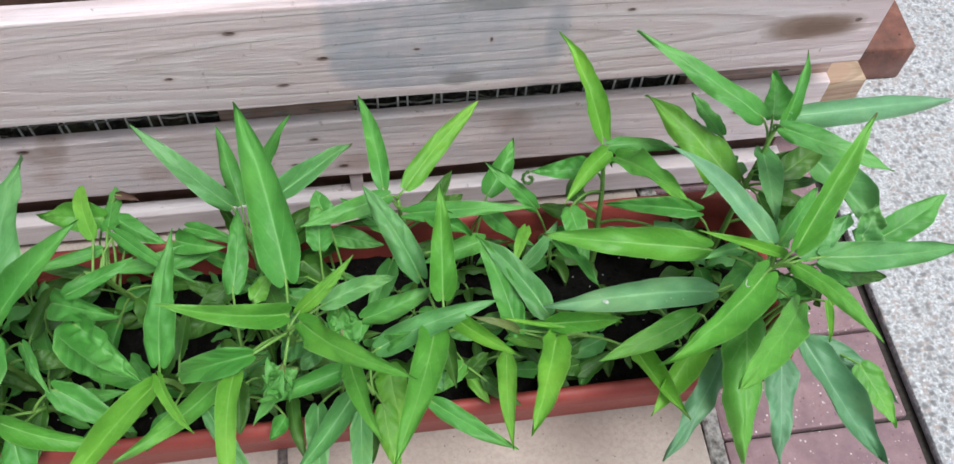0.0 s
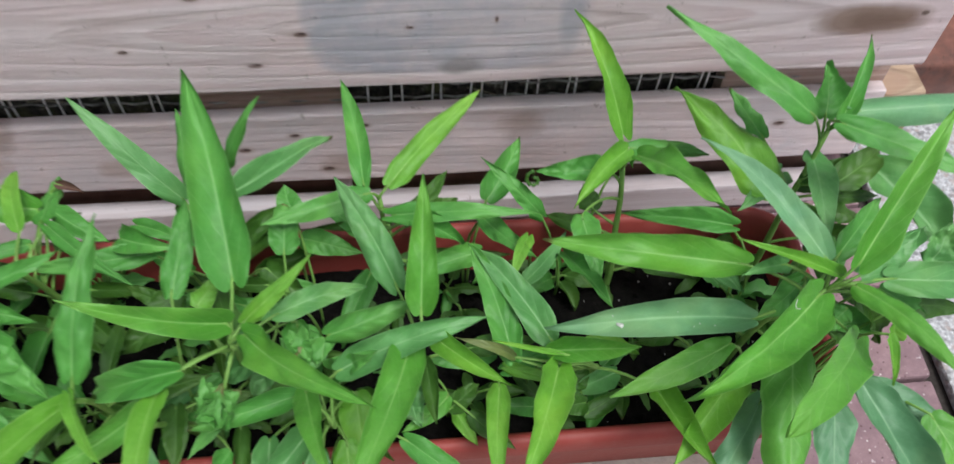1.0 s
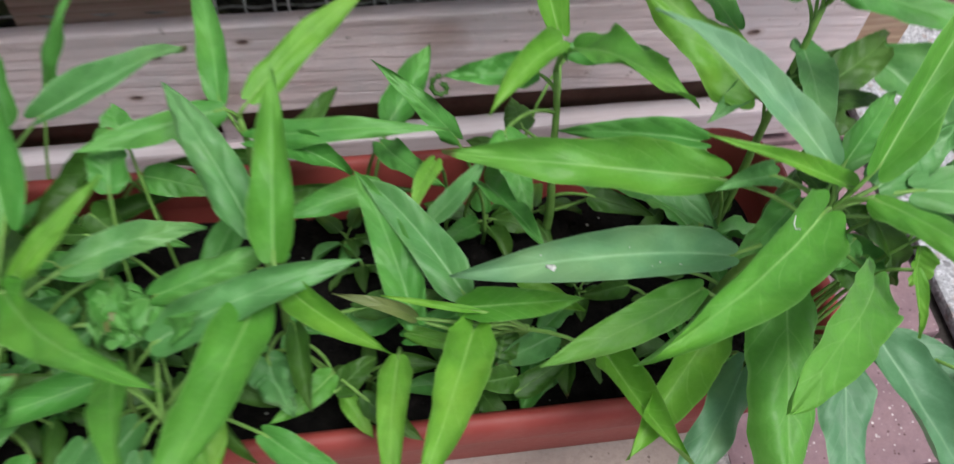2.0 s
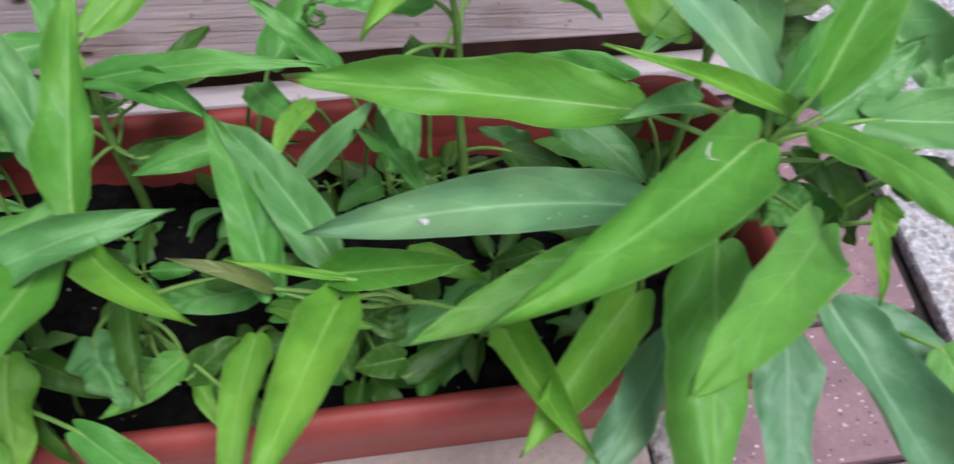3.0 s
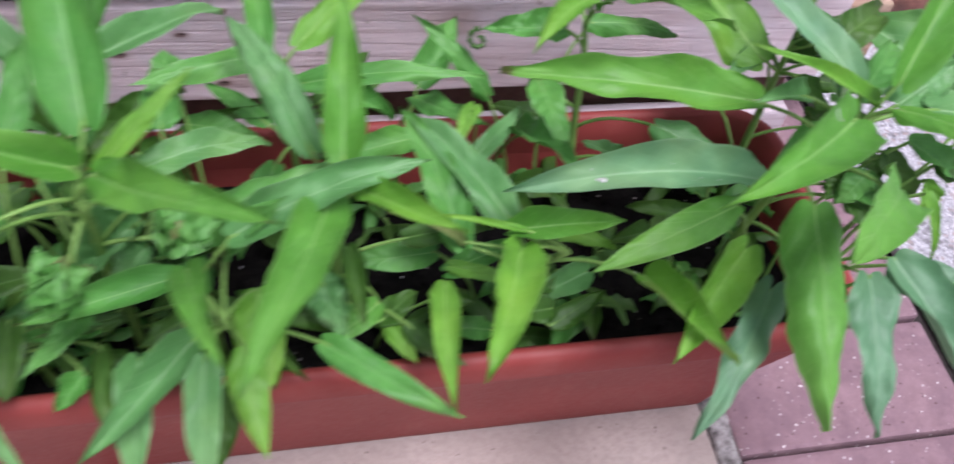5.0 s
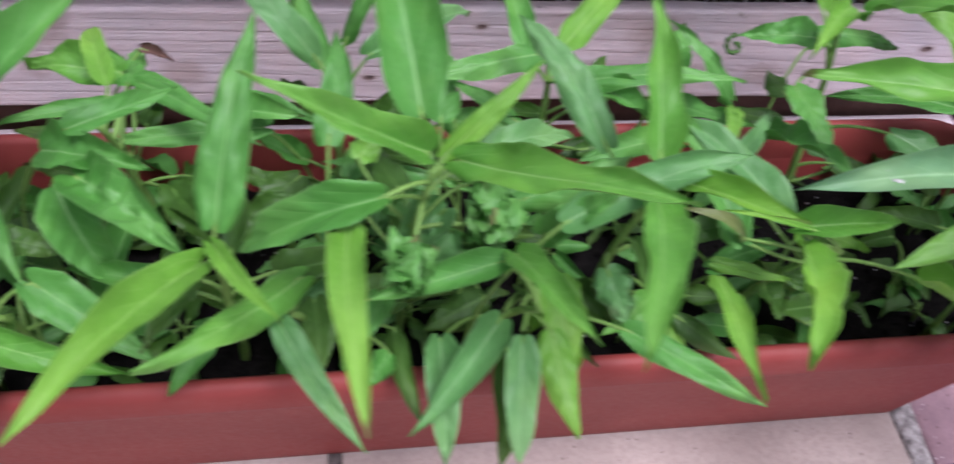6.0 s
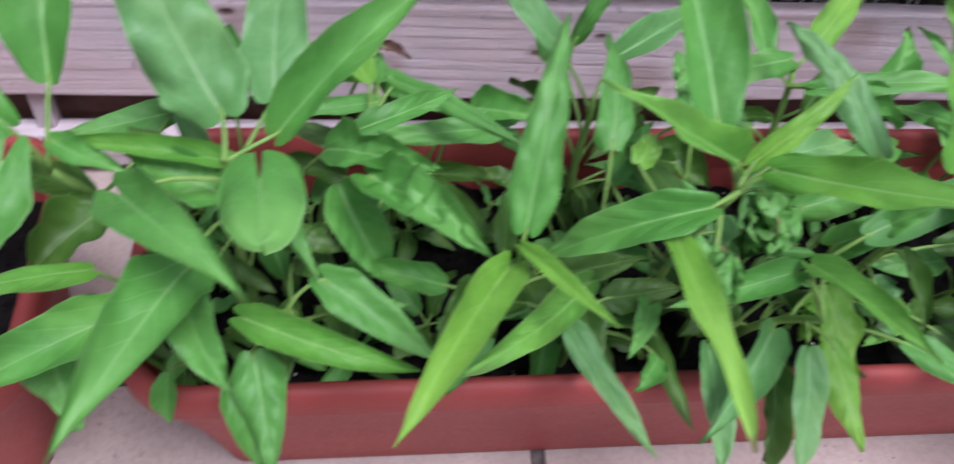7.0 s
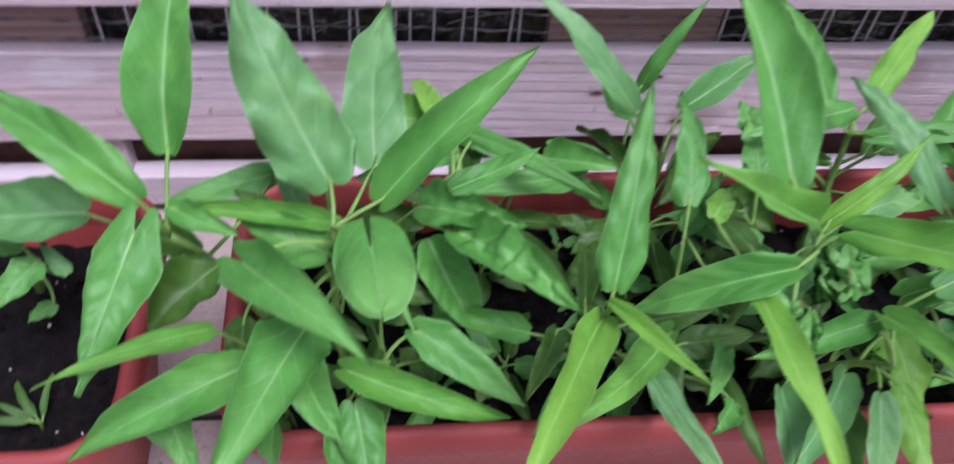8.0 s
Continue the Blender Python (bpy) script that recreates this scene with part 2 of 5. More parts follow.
def leaf_material(name, lo, hi, vein, gloss=0.52, glow=0.13):
    """A leaf: UV u runs across (0.5 is the midrib), v from base to tip."""
    m = Mat(name, gloss, 0.50)
    uv = m.split("UV")
    across = m.math("ABSOLUTE", m.math("SUBTRACT", uv[0], 0.5))
    c = m.ramp(m.noise(30, 5, 0.65), (0.28, lo), (0.72, hi))
    c = m.mix(m.math("MULTIPLY", m.random(), 0.45), c, tuple(a * 0.74 for a in lo))
    tone = m.ramp(m.random(), (0.0, (0.0,)), (1.0, (0.30,)))
    c = m.mix(tone, c, tuple(b * 1.15 for b in hi))
    mottle = m.ramp(m.noise(75, 7, 0.75), (0.36, (0.0,)), (0.62, (0.48,)))
    c = m.mix(mottle, c, tuple(0.60 * a + 0.1 * b for a, b in zip(lo, hi)))
    aged = m.ramp(m.noise(16, 3, 0.6), (0.52, (0.0,)), (0.72, (0.40,)))
    c = m.mix(aged, c, (hi[0] * 1.5, hi[1] * 1.10, hi[2] * 0.8))
    # the far half of a blade is paler than its foot, more so on some leaves
    along = m.math("ADD", uv[1], m.math("MULTIPLY", m.math("SUBTRACT", m.noise(22, 3), 0.5), 0.5))
    c = m.mix(m.math("MULTIPLY", m.ramp(along, (0.35, (0.0,)), (0.95, (0.60,))), m.ramp(m.random(), (0.15, (0.2,)), (0.9, (1.0,)))), c, (hi[0] * 1.45 + 0.02, hi[1] * 1.18, hi[2] * 1.35 + 0.015))
    c = m.mix(m.ramp(along, (0.02, (0.35,)), (0.30, (0.0,))), c, (lo[0] * 0.85, lo[1] * 0.95, lo[2] * 0.6))
    # side veins run out and forward from the midrib, uneven in strength
    fan = m.math("SUBTRACT", m.math("MULTIPLY", uv[1], 6.0), m.math("MULTIPLY", across, 4.0))
    wob = m.math("ADD", fan, m.math("MULTIPLY", m.noise(24, 3), 1.3))
    saw = m.math("ABSOLUTE", m.math("SUBTRACT", m.math("FRACT", wob), 0.5))
    side = m.math("MULTIPLY", m.ramp(saw, (0.0, (0.20,)), (0.07, (0.0,))), m.ramp(m.noise(40, 2), (0.38, (0.0,)), (0.60, (1.0,))))
    c = m.mix(side, c, vein)
    # the fine net between the veins
    net = m.ramp(m.cells(165, m.warped(0.004), "DISTANCE_TO_EDGE"), (0.0, (0.0,)), (0.16, (1.0,)))
    c = m.mix(m.math("MULTIPLY", m.math("SUBTRACT", 1.0, net), 0.035), c, vein)
    # the midrib is pale and broad at the base and dies away towards the tip
    fade = m.math("MULTIPLY", m.ramp(uv[1], (0.0, (1.0,)), (0.22, (0.62,)), (0.6, (0.30,)), (1.0, (0.06,))), m.ramp(m.random(), (0.0, (0.95,)), (0.5, (0.55,)), (1.0, (0.80,))))
    soft = m.math("ADD", m.ramp(across, (0.006, (0.78,)), (0.022, (0.0,))), m.ramp(across, (0.0, (0.22,)), (0.07, (0.0,))))
    c = m.mix(m.math("MULTIPLY", soft, fade), c, vein)
    # a thin pale margin: light on the curled edge, put into the colour
    edge = m.n.new("ShaderNodeUVMap")
    edge.uv_map = "margin"
    split = m.n.new("ShaderNodeSeparateXYZ")
    m.link(edge.outputs[0], split.inputs[0])
    c = m.mix(m.math("MULTIPLY", m.ramp(split.outputs[0], (0.93, (0.0,)), (0.99, (0.45,))), m.ramp(m.noise(60, 2), (0.35, (0.2,)), (0.6, (1.0,)))), c, vein)
    fleck = m.ramp(m.noise(330, 3, 0.7), (0.73, (0.0,)), (0.80, (0.5,)))
    c = m.mix(fleck, c, tuple(min(1, b * 1.7) for b in hi))
    # some tips have dried brown
    dry = m.math("MULTIPLY", m.ramp(m.math("ADD", uv[1], m.math("MULTIPLY", m.noise(70, 3), 0.04)), (0.965, (0.0,)), (0.995, (0.85,))), m.ramp(m.random(), (0.86, (0.0,)), (0.88, (1.0,))))
    c = m.mix(dry, c, (0.17, 0.115, 0.05))
    m.color(c)
    m.roughness(m.ramp(m.noise(120, 4, 0.7), (0.3, (gloss - 0.06,)), (0.7, (gloss + 0.10,))))
    quilt = m.ramp(saw, (0.0, (0.0,)), (0.22, (0.8,)), (0.5, (1.0,)))
    h = m.math("ADD", m.math("MULTIPLY", quilt, 0.20), m.math("MULTIPLY", m.noise(105, 6, 0.72), 0.9))
    h = m.math("ADD", h, m.math("MULTIPLY", net, 0.05))
    h = m.math("ADD", h, m.ramp(across, (0.0, (0.0,)), (0.05, (0.35,))))
    m.bump(h, 0.45, 0.0014)
    thin = m.n.new("ShaderNodeBsdfTranslucent")
    m.link(m.mix(0.5, c, tuple(b * 1.5 for b in hi)), thin.inputs["Color"])
    both = m.n.new("ShaderNodeMixShader")
    both.inputs[0].default_value = glow
    m.link(m.b.outputs[0], both.inputs[1])
    m.link(thin.outputs[0], both.inputs[2])
    out = [n for n in m.n if n.type == "OUTPUT_MATERIAL"][0]
    m.link(both.outputs[0], out.inputs["Surface"])
    return m.m


PLASTIC = plastic_material()
SOIL = soil_material()
SLAB, PAVER, AGGREGATE = slab_material(), paver_material(), aggregate_material()
JOINT = plain_material("dark_joint_filling", (0.02, 0.017, 0.015), (0.06, 0.05, 0.045), 160, 0.95)
GROUT = plain_material("brown_grey_joint_sand", (0.07, 0.057, 0.052), (0.19, 0.16, 0.15), 170, 0.95, bump=0.7, dist=0.003)
MORTAR = plain_material("pale_crumbly_mortar", (0.05, 0.042, 0.038), (0.56, 0.53, 0.50), 120, 0.95, bump=0.9, dist=0.004)
WIRE = plain_material("galvanised_wire", (0.62, 0.62, 0.63), (0.85, 0.85, 0.86), 140, 0.5, 0.1)
DARK = lining_material()
GREYWIRE = plain_material("dull_grey_wire", (0.05, 0.048, 0.046), (0.48, 0.47, 0.46), 55, 0.55, 0.3)
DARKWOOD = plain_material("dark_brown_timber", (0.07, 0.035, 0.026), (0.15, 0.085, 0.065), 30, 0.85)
STRAW = plain_material("dry_straw", (0.20, 0.17, 0.12), (0.48, 0.44, 0.36), 50, 0.8)
PERLITE = plain_material("white_perlite", (0.45, 0.44, 0.42), (0.75, 0.74, 0.72), 300, 0.9)
STEM = plain_material("green_stem", (0.120, 0.255, 0.045), (0.225, 0.400, 0.095), 60, 0.5)
GREEN = leaf_material("fresh_green_leaf", (0.057, 0.232, 0.031), (0.115, 0.380, 0.066), (0.30, 0.55, 0.20))
WARM = leaf_material("warm_green_leaf", (0.070, 0.256, 0.023), (0.134, 0.402, 0.048), (0.36, 0.60, 0.20), glow=0.15)
LIME = leaf_material("yellow_green_leaf", (0.108, 0.320, 0.026), (0.195, 0.470, 0.050), (0.42, 0.66, 0.20), glow=0.18)
# darker leaf green; shade beneath the canopy is put into this colour
DEEP_SHADED = leaf_material("deep_shaded_green_leaf", (0.030, 0.098, 0.009), (0.064, 0.178, 0.017), (0.16, 0.32, 0.07), glow=0.10)
# grey-green leaf, with some pale sky sheen put into its colour
GREY = leaf_material("grey_green_sheen_leaf", (0.080, 0.252, 0.064), (0.145, 0.372, 0.112), (0.33, 0.54, 0.26), 0.50, 0.12)
BLUE = leaf_material("dull_blue_green_leaf", (0.085, 0.225, 0.100), (0.150, 0.330, 0.165), (0.27, 0.46, 0.26), 0.50, 0.12)
DUSK = leaf_material("withered_dull_leaf", (0.095, 0.150, 0.035), (0.150, 0.215, 0.062), (0.24, 0.30, 0.13), glow=0.14)
# the bluish-white sky reflection on these blades is mixed into the colour
PALE_SHEEN = leaf_material("pale_sky_sheen_leaf", (0.125, 0.320, 0.140), (0.215, 0.445, 0.225), (0.38, 0.60, 0.34), 0.50, 0.14)


def nail_mark(m, c, x, z, rx, rz, ring=0.35):
    """A small dark nail hole or knot inside a faint brown halo."""
    halo = m.math("MULTIPLY", blotch(m, x, z, rx * 1.7, rz * 1.9, 0.9, 0.5), ring)
    c = m.mix(halo, c, (0.30, 0.20, 0.16))
    core = m.math("MULTIPLY", blotch(m, x, z, rx, rz, 0.6, 0.6), 0.85)
    c = m.mix(core, c, (0.16, 0.10, 0.085))
    return m.mix(m.math("MULTIPLY", blotch(m, x + rx * 0.15, z + rz * 0.3, rx * 0.55, rz * 0.4, 0.5, 0.4), 0.9), c, (0.045, 0.03, 0.025))


def blue_and_brown(m, c):
    """The upper board: a bluish damp patch, dark nail marks and a burnt brown patch near its end."""
    drift = m.ramp(m.split()[0], (0.0, (1.0,)), (0.14, (0.80,)), (0.21, (0.18,)))
    wash = m.ramp(m.noise(24, 4, 0.65), (0.33, (0.35,)), (0.60, (1.0,)))
    blue = m.math("MULTIPLY", blotch(m, 0.092, 0.335, 0.112, 0.085, 0.35, 0.22, 6.0), 0.60)
    c = m.mix(m.math("MULTIPLY", m.math("MULTIPLY", blue, drift), wash), c, (0.27, 0.315, 0.39))
    c = m.mix(m.math("MULTIPLY", blotch(m, 0.186, 0.305, 0.012, 0.045, 0.9, 0.7), 0.42), c, (0.22, 0.26, 0.33))
    c = m.mix(m.math("MULTIPLY", blotch(m, 0.103, 0.258, 0.021, 0.010, 0.8, 0.8), 0.60), c, (0.20, 0.185, 0.175))
    c = m.mix(m.math("MULTIPLY", blotch(m, 0.135, 0.349, 0.052, 0.012, 0.9, 0.9), 0.60), c, (0.19, 0.185, 0.175))
    burn = m.math("MULTIPLY", blotch(m, 0.430, 0.2915, 0.054, 0.0185, 0.75, 0.42, 2.6), 0.80)
    c = m.mix(burn, c, (0.205, 0.125, 0.080))
    c = m.mix(m.math("MULTIPLY", blotch(m, 0.436, 0.2915, 0.034, 0.011, 0.9, 0.9), 0.55), c, (0.145, 0.085, 0.058))
    c = m.mix(m.math("MULTIPLY", blotch(m, 0.472, 0.297, 0.004, 0.003, 0.6, 0.6), 0.8), c, (0.10, 0.065, 0.05))
    for x, z, rx, rz in ((-0.093, 0.335, 0.0062, 0.0026), (-0.020, 0.297, 0.0060, 0.0030), (-0.058, 0.266, 0.0080, 0.0030), (-0.153, 0.285, 0.0050, 0.0024),
                         (-0.33, 0.31, 0.006, 0.003), (0.25, 0.33, 0.004, 0.002), (0.128, 0.305, 0.0018, 0.0036), (0.062, 0.300, 0.0036, 0.0016)):
        c = nail_mark(m, c, x, z, rx, rz)
    return c


def mid_marks(m, c):
    """The middle board: a chalky scuff, rusty tinges and small knots."""
    chalk = m.math("MULTIPLY", blotch(m, -0.492, 0.163, 0.034, 0.016, 0.6, 1.5), 0.85)
    c = m.mix(chalk, c, (0.78, 0.76, 0.75))
    for x, z, r in ((-0.303, 0.160, 0.024), (-0.308, 0.130, 0.020), (-0.291, 0.174, 0.016), (-0.205, 0.120, 0.020), (0.00, 0.112, 0.026), (0.16, 0.155, 0.03), (0.27, 0.115, 0.022)):
        c = m.mix(m.math("MULTIPLY", blotch(m, x, z, r, r * 0.7, 0.95, 1.2), 0.42), c, (0.30, 0.19, 0.135))
    for x, z, r in ((0.408, 0.142, 0.0045), (-0.042, 0.155, 0.0042), (-0.016, 0.107, 0.0042), (-0.088, 0.138, 0.0045), (-0.318, 0.172, 0.0045), (-0.065, 0.115, 0.004), (0.02, 0.165, 0.0036)):
        c = nail_mark(m, c, x, z, r * 1.4, r * 0.7, 0.45)
    return c


WOOD_TOP = wood_material("pale_weathered_board", 1.0, (1.24, 1.17, 1.26), blue_and_brown, 0.35, (0.10, 0.302 + 0.6 * 0.2744), 78.0, 0.85, 0.18)
WOOD_MID = wood_material("grey_weathered_board", 2.3, (1.24, 1.18, 1.26), mid_marks, 0.75, (-0.45, 0.06 + 0.6 * 0.2965), 105.0, 0.34, 0.20)
WOOD_LOW = wood_material("low_weathered_board", 4.1, (0.98, 0.97, 1.04), None, 0.65, (0.3, 0.10), 110.0, 0.5, 0.4)
WOOD_BLOCK = wood_material("brown_spacer_wood", 5.2, (0.82, 0.66, 0.60), None, 0.2, (0.0, 0.10), 120.0)
WOOD_RAW = wood_material("raw_cut_pine", 6.0, (0.80, 0.64, 0.46), None, 0.12, (0.2, 0.35), 160.0)


def brick_material():
    """Fired clay: brown-red, smoky in places, with small dark pits."""
    m = Mat("red_fired_brick", 0.9, 0.25)
    c = m.ramp(m.noise(32, 4, 0.6), (0.30, (0.105, 0.060, 0.052)), (0.52, (0.195, 0.088, 0.068)), (0.72, (0.30, 0.14, 0.105)))
    c = m.mix(m.ramp(m.noise(14, 3), (0.45, (0.0,)), (0.65, (0.6,))), c, (0.20, 0.135, 0.125))
    pits = m.math("MULTIPLY", m.ramp(m.cells(120), (0.14, (1.0,)), (0.24, (0.0,))), m.ramp(m.noise(50, 2), (0.56, (0.0,)), (0.62, (0.9,))))
    m.color(m.mix(pits, c, (0.03, 0.018, 0.016)))
    return m.bump(m.math("SUBTRACT", m.noise(180, 5, 0.7), m.math("MULTIPLY", pits, 1.5)), 0.5, 0.002).m


BRICK = brick_material()


# ---- building helpers ----
def mesh_of(name, bm, material, smooth=False):
    me = bpy.data.meshes.new(name)
    bm.to_mesh(me)
    bm.free()
    me.materials.append(material)
    if smooth:
        me.polygons.foreach_set("use_smooth", [True] * len(me.polygons))
    return me


def part(name, bm, material, parent, label="", smooth=False):
    ob = new(name, mesh_of(name, bm, material, smooth))
    ob.parent = parent
    if label:
        tagged(ob, label)
    return ob


def thing(name, label, category, kind="", group="", at=(0, 0, 0)):
    ob = new(name)
    ob.location = at
    ob.empty_display_size = 0.02
    return tagged(ob, label, category, group, kind)


def block(x0, x1, y0, y1, z0, z1, bevel=0.002, segments=2, wear=0.0, cuts=0):
    """A bevelled block between the given limits, with slightly uneven edges."""
    bm = bmesh.new()
    bmesh.ops.create_cube(bm, size=1.0)
    bmesh.ops.scale(bm, vec=(x1 - x0, y1 - y0, z1 - z0), verts=bm.verts)
    bmesh.ops.translate(bm, vec=((x0 + x1) / 2, (y0 + y1) / 2, (z0 + z1) / 2), verts=bm.verts)
    if cuts:
        longest = max(range(3), key=lambda k: (x1 - x0, y1 - y0, z1 - z0)[k])
        edges = [e for e in bm.edges if abs((e.verts[0].co - e.verts[1].co)[longest]) > 1e-6]
        bmesh.ops.subdivide_edges(bm, edges=edges, cuts=cuts, use_grid_fill=True)
    sharp = [e for e in bm.edges if len(e.link_faces) == 2 and e.calc_face_angle() > 0.5]
    if bevel:
        bmesh.ops.bevel(bm, geom=sharp, offset=bevel, segments=segments, profile=0.6, affect="EDGES")
    if wear:
        for v in bm.verts:
            v.co += noise.noise_vector(v.co * 23.0) * wear
    return bm


def tube(points, radii, sides=7):
    """A round tapered tube through the points."""
    bm = bmesh.new()
    rings = []
    pts = [Vector(p) for p in points]
    up = Vector((0.31, 0.87, 0.21))
    for i, p in enumerate(pts):
        d = (pts[min(i + 1, len(pts) - 1)] - pts[max(i - 1, 0)]).normalized()
        a = d.cross(up).normalized()
        b = d.cross(a)
        r = radii[i] if isinstance(radii, (list, tuple)) else radii
        rings.append([bm.verts.new(p + (a * math.cos(k * math.tau / sides) + b * math.sin(k * math.tau / sides)) * r) for k in range(sides)])
    for lo, hi in zip(rings, rings[1:]):
        for k in range(sides):
            bm.faces.new((lo[k], lo[(k + 1) % sides], hi[(k + 1) % sides], hi[k]))
    bm.faces.new(rings[0])
    bm.faces.new(rings[-1][::-1])
    bmesh.ops.recalc_face_normals(bm, faces=bm.faces)
    return bm


def bow(a, b, lift, n=7):
    """Points on an arched line from a to b that rises by the vector lift in its middle."""
    a, b, lift = Vector(a), Vector(b), Vector(lift)
    return [a.lerp(b, k / n) + lift * (4 * (k / n) * (1 - k / n)) for k in range(n + 1)]


# ---- ground and paving ----
GROUND = tagged(new("ground"), "yard floor of mixed paving beside a low wooden crate", "ground", kind="structure")
bm = bmesh.new()
bmesh.ops.create_grid(bm, x_segments=24, y_segments=24, size=60.0)
bmesh.ops.translate(bm, vec=(0, 0, -0.012), verts=bm.verts)
part("bed", bm, JOINT, GROUND, "dark earth and sand between the paving")

# one big sheet of washed concrete past the dark joint, with a rough broken rim
bm = block(GAP_X + 0.011, 8.0, -6.0, 6.0, -0.010, 0.004, 0.004, 2)
concrete = part("concrete", bm, AGGREGATE, GROUND, "pale washed concrete full of small stones")

# crumbly mortar strip between slab and pavers
part("mortar", block(SLAB_X - 0.004, BRICK_X + 0.004, -2.4, 2.2, -0.010, -0.0015, 0.002, 1, 0.0045, 600), MORTAR, GROUND)


def paving_piece(w, d, h, seed, r=0.004):
    """One paving stone with rounded, slightly chipped edges, its top at z 0."""
    bm = block(-w / 2, w / 2, -d / 2, d / 2, -h, 0.0, r, 2)
    for v in bm.verts:
        v.co += noise.noise_vector(v.co * 40.0 + Vector((seed * 7.1, seed * 3.3, 0))) * 0.0012
    return bm


slab_meshes = [mesh_of("slab", paving_piece(SLAB_W - 0.0095, 0.3975, 0.05, s, 0.003), SLAB) for s in range(2)]
for k in range(-11, 1):
    for row in range(-6, 6):
        s = new("slab", slab_meshes[(k + row) % 2])
        s.location = (SLAB_X - SLAB_W * (0.5 - k) - 0.003, -0.1035 + row * 0.407, 0.0)
        s.parent = GROUND
for k in range(-4, 1):
    x = SLAB_X - SLAB_W * (1 - k) - 0.003
    part("joint_filling", block(x - 0.006, x + 0.006, -2.4, 2.2, -0.011, -0.0055, 0.001, 1, 0.0012, 300), GROUT, GROUND, "brownish grey sand in the slab joint")
paver_meshes = [mesh_of("paver", paving_piece(GAP_X - BRICK_X - 0.004, 0.0985, 0.06, s), PAVER) for s in range(4)]
for k in range(-24, 22):
    s = new("paver", paver_meshes[k % 4])
    s.location = ((GAP_X + BRICK_X) / 2, -0.013 + 0.1025 * (k + 0.5), -0.001 + 0.0012 * ((k * 5) % 3))
    s.parent = GROUND


# ---- the planting troughs ----
def rounded(x0, x1, y0, y1, r, n=7):
    """Corner-rounded outline, anticlockwise."""
    out = []
    for cx, cy, a in ((x1 - r, y0 + r, -90), (x1 - r, y1 - r, 0), (x0 + r, y1 - r, 90), (x0 + r, y0 + r, 180)):
        for k in range(n + 1):
            t = radians(a + 90 * k / n)
            out.append((cx + r * math.cos(t), cy + r * math.sin(t)))
    return out


def trough(x0, x1, dy, label):
    """A tapered plastic window box with a rolled rim; limits are those of the inner rim edge."""
    top = RIM_Z
    tr = thing("planter_trough", label, "planter", group="troughs along the crate")
    #        height, offset outwards from the inner rim edge, corner radius
    rings = ((0.020, -TAPER - 0.004, 0.022), (top * 0.45, -0.0175, 0.027), (top - 0.030, -0.0012, 0.030), (top - 0.003, 0.000, 0.032), (top, 0.003, 0.034),
             (top + 0.0005, 0.006, 0.036), (top - 0.002, 0.0095, 0.039), (top - 0.006, 0.0108, 0.041), (top - 0.020, 0.0105, 0.041), (top - 0.024, 0.0095, 0.040),
             (top - 0.0265, 0.0065, 0.038), (top - 0.036, 0.0035, 0.036), (top * 0.45, -0.014, 0.030), (0.008, -TAPER, 0.020), (0.002, -TAPER - 0.0015, 0.018), (0.0, -TAPER - 0.006, 0.015))
    for name, some in (("box", rings[10:]), ("rim", rings[2:11]), ("inner_wall", rings[:3])):
        bm = bmesh.new()
        loops = [[bm.verts.new((x, y, z)) for x, y in rounded(x0 - max(o, o * 0.72), x1 + max(o, o * 0.72), -o, RIM_D + o, r)] for z, o, r in some]
        n = len(loops[0])
        for a, b in zip(loops, loops[1:]):
            for k in range(n):
                bm.faces.new((a[k], b[k], b[(k + 1) % n], a[(k + 1) % n]))
        if name == "inner_wall":
            bm.faces.new(loops[0])
        if name == "box":
            bm.faces.new(loops[-1][::-1])
        for v in bm.verts:
            v.co.y += dy + 0.0022 * math.sin(v.co.x * 7 + 1.3) * (v.co.z / top)
        part(name, bm, PLASTIC, tr, {"rim": "rolled rim with a soft sheen"}.get(name, ""), smooth=True)
    return tr


def soil_in(x0, x1, dy, label):
    """Loose dark soil that fills a trough nearly to the rim."""
    bm = bmesh.new()
    nx, ny = int((x1 - x0) / 0.006), 26
    grid = []
    for i in range(nx + 1):
        row = []
        for j in range(ny + 1):
            x, y = x0 + 0.004 + (x1 - x0 - 0.008) * i / nx, 0.004 + (RIM_D - 0.008) * j / ny
            z = SOIL_Z + 0.007 * noise.noise(Vector((x * 16, y * 16, 1))) + 0.004 * noise.noise(Vector((x * 60, y * 60, 4))) + 0.0022 * noise.noise(Vector((x * 150, y * 150, 9)))
            # keep to the rounded corners of the trough
            r = 0.030
            cx, cy = min(max(x, x0 + r), x1 - r), min(max(y, r), RIM_D - r)
            far = math.hypot(x - cx, y - cy)
            if cx != x and cy != y and far > r - 0.004:
                x, y = cx + (x - cx) * (r - 0.004) / far, cy + (y - cy) * (r - 0.004) / far
            row.append(bm.verts.new((x, y + dy, z)))
        grid.append(row)
    for a, b in zip(grid, grid[1:]):
        for j in range(ny):
            bm.faces.new((a[j], b[j], b[j + 1], a[j + 1]))
    ob = new("soil", mesh_of("soil", bm, SOIL, True))
    return tagged(ob, label, "soil", kind="stuff")


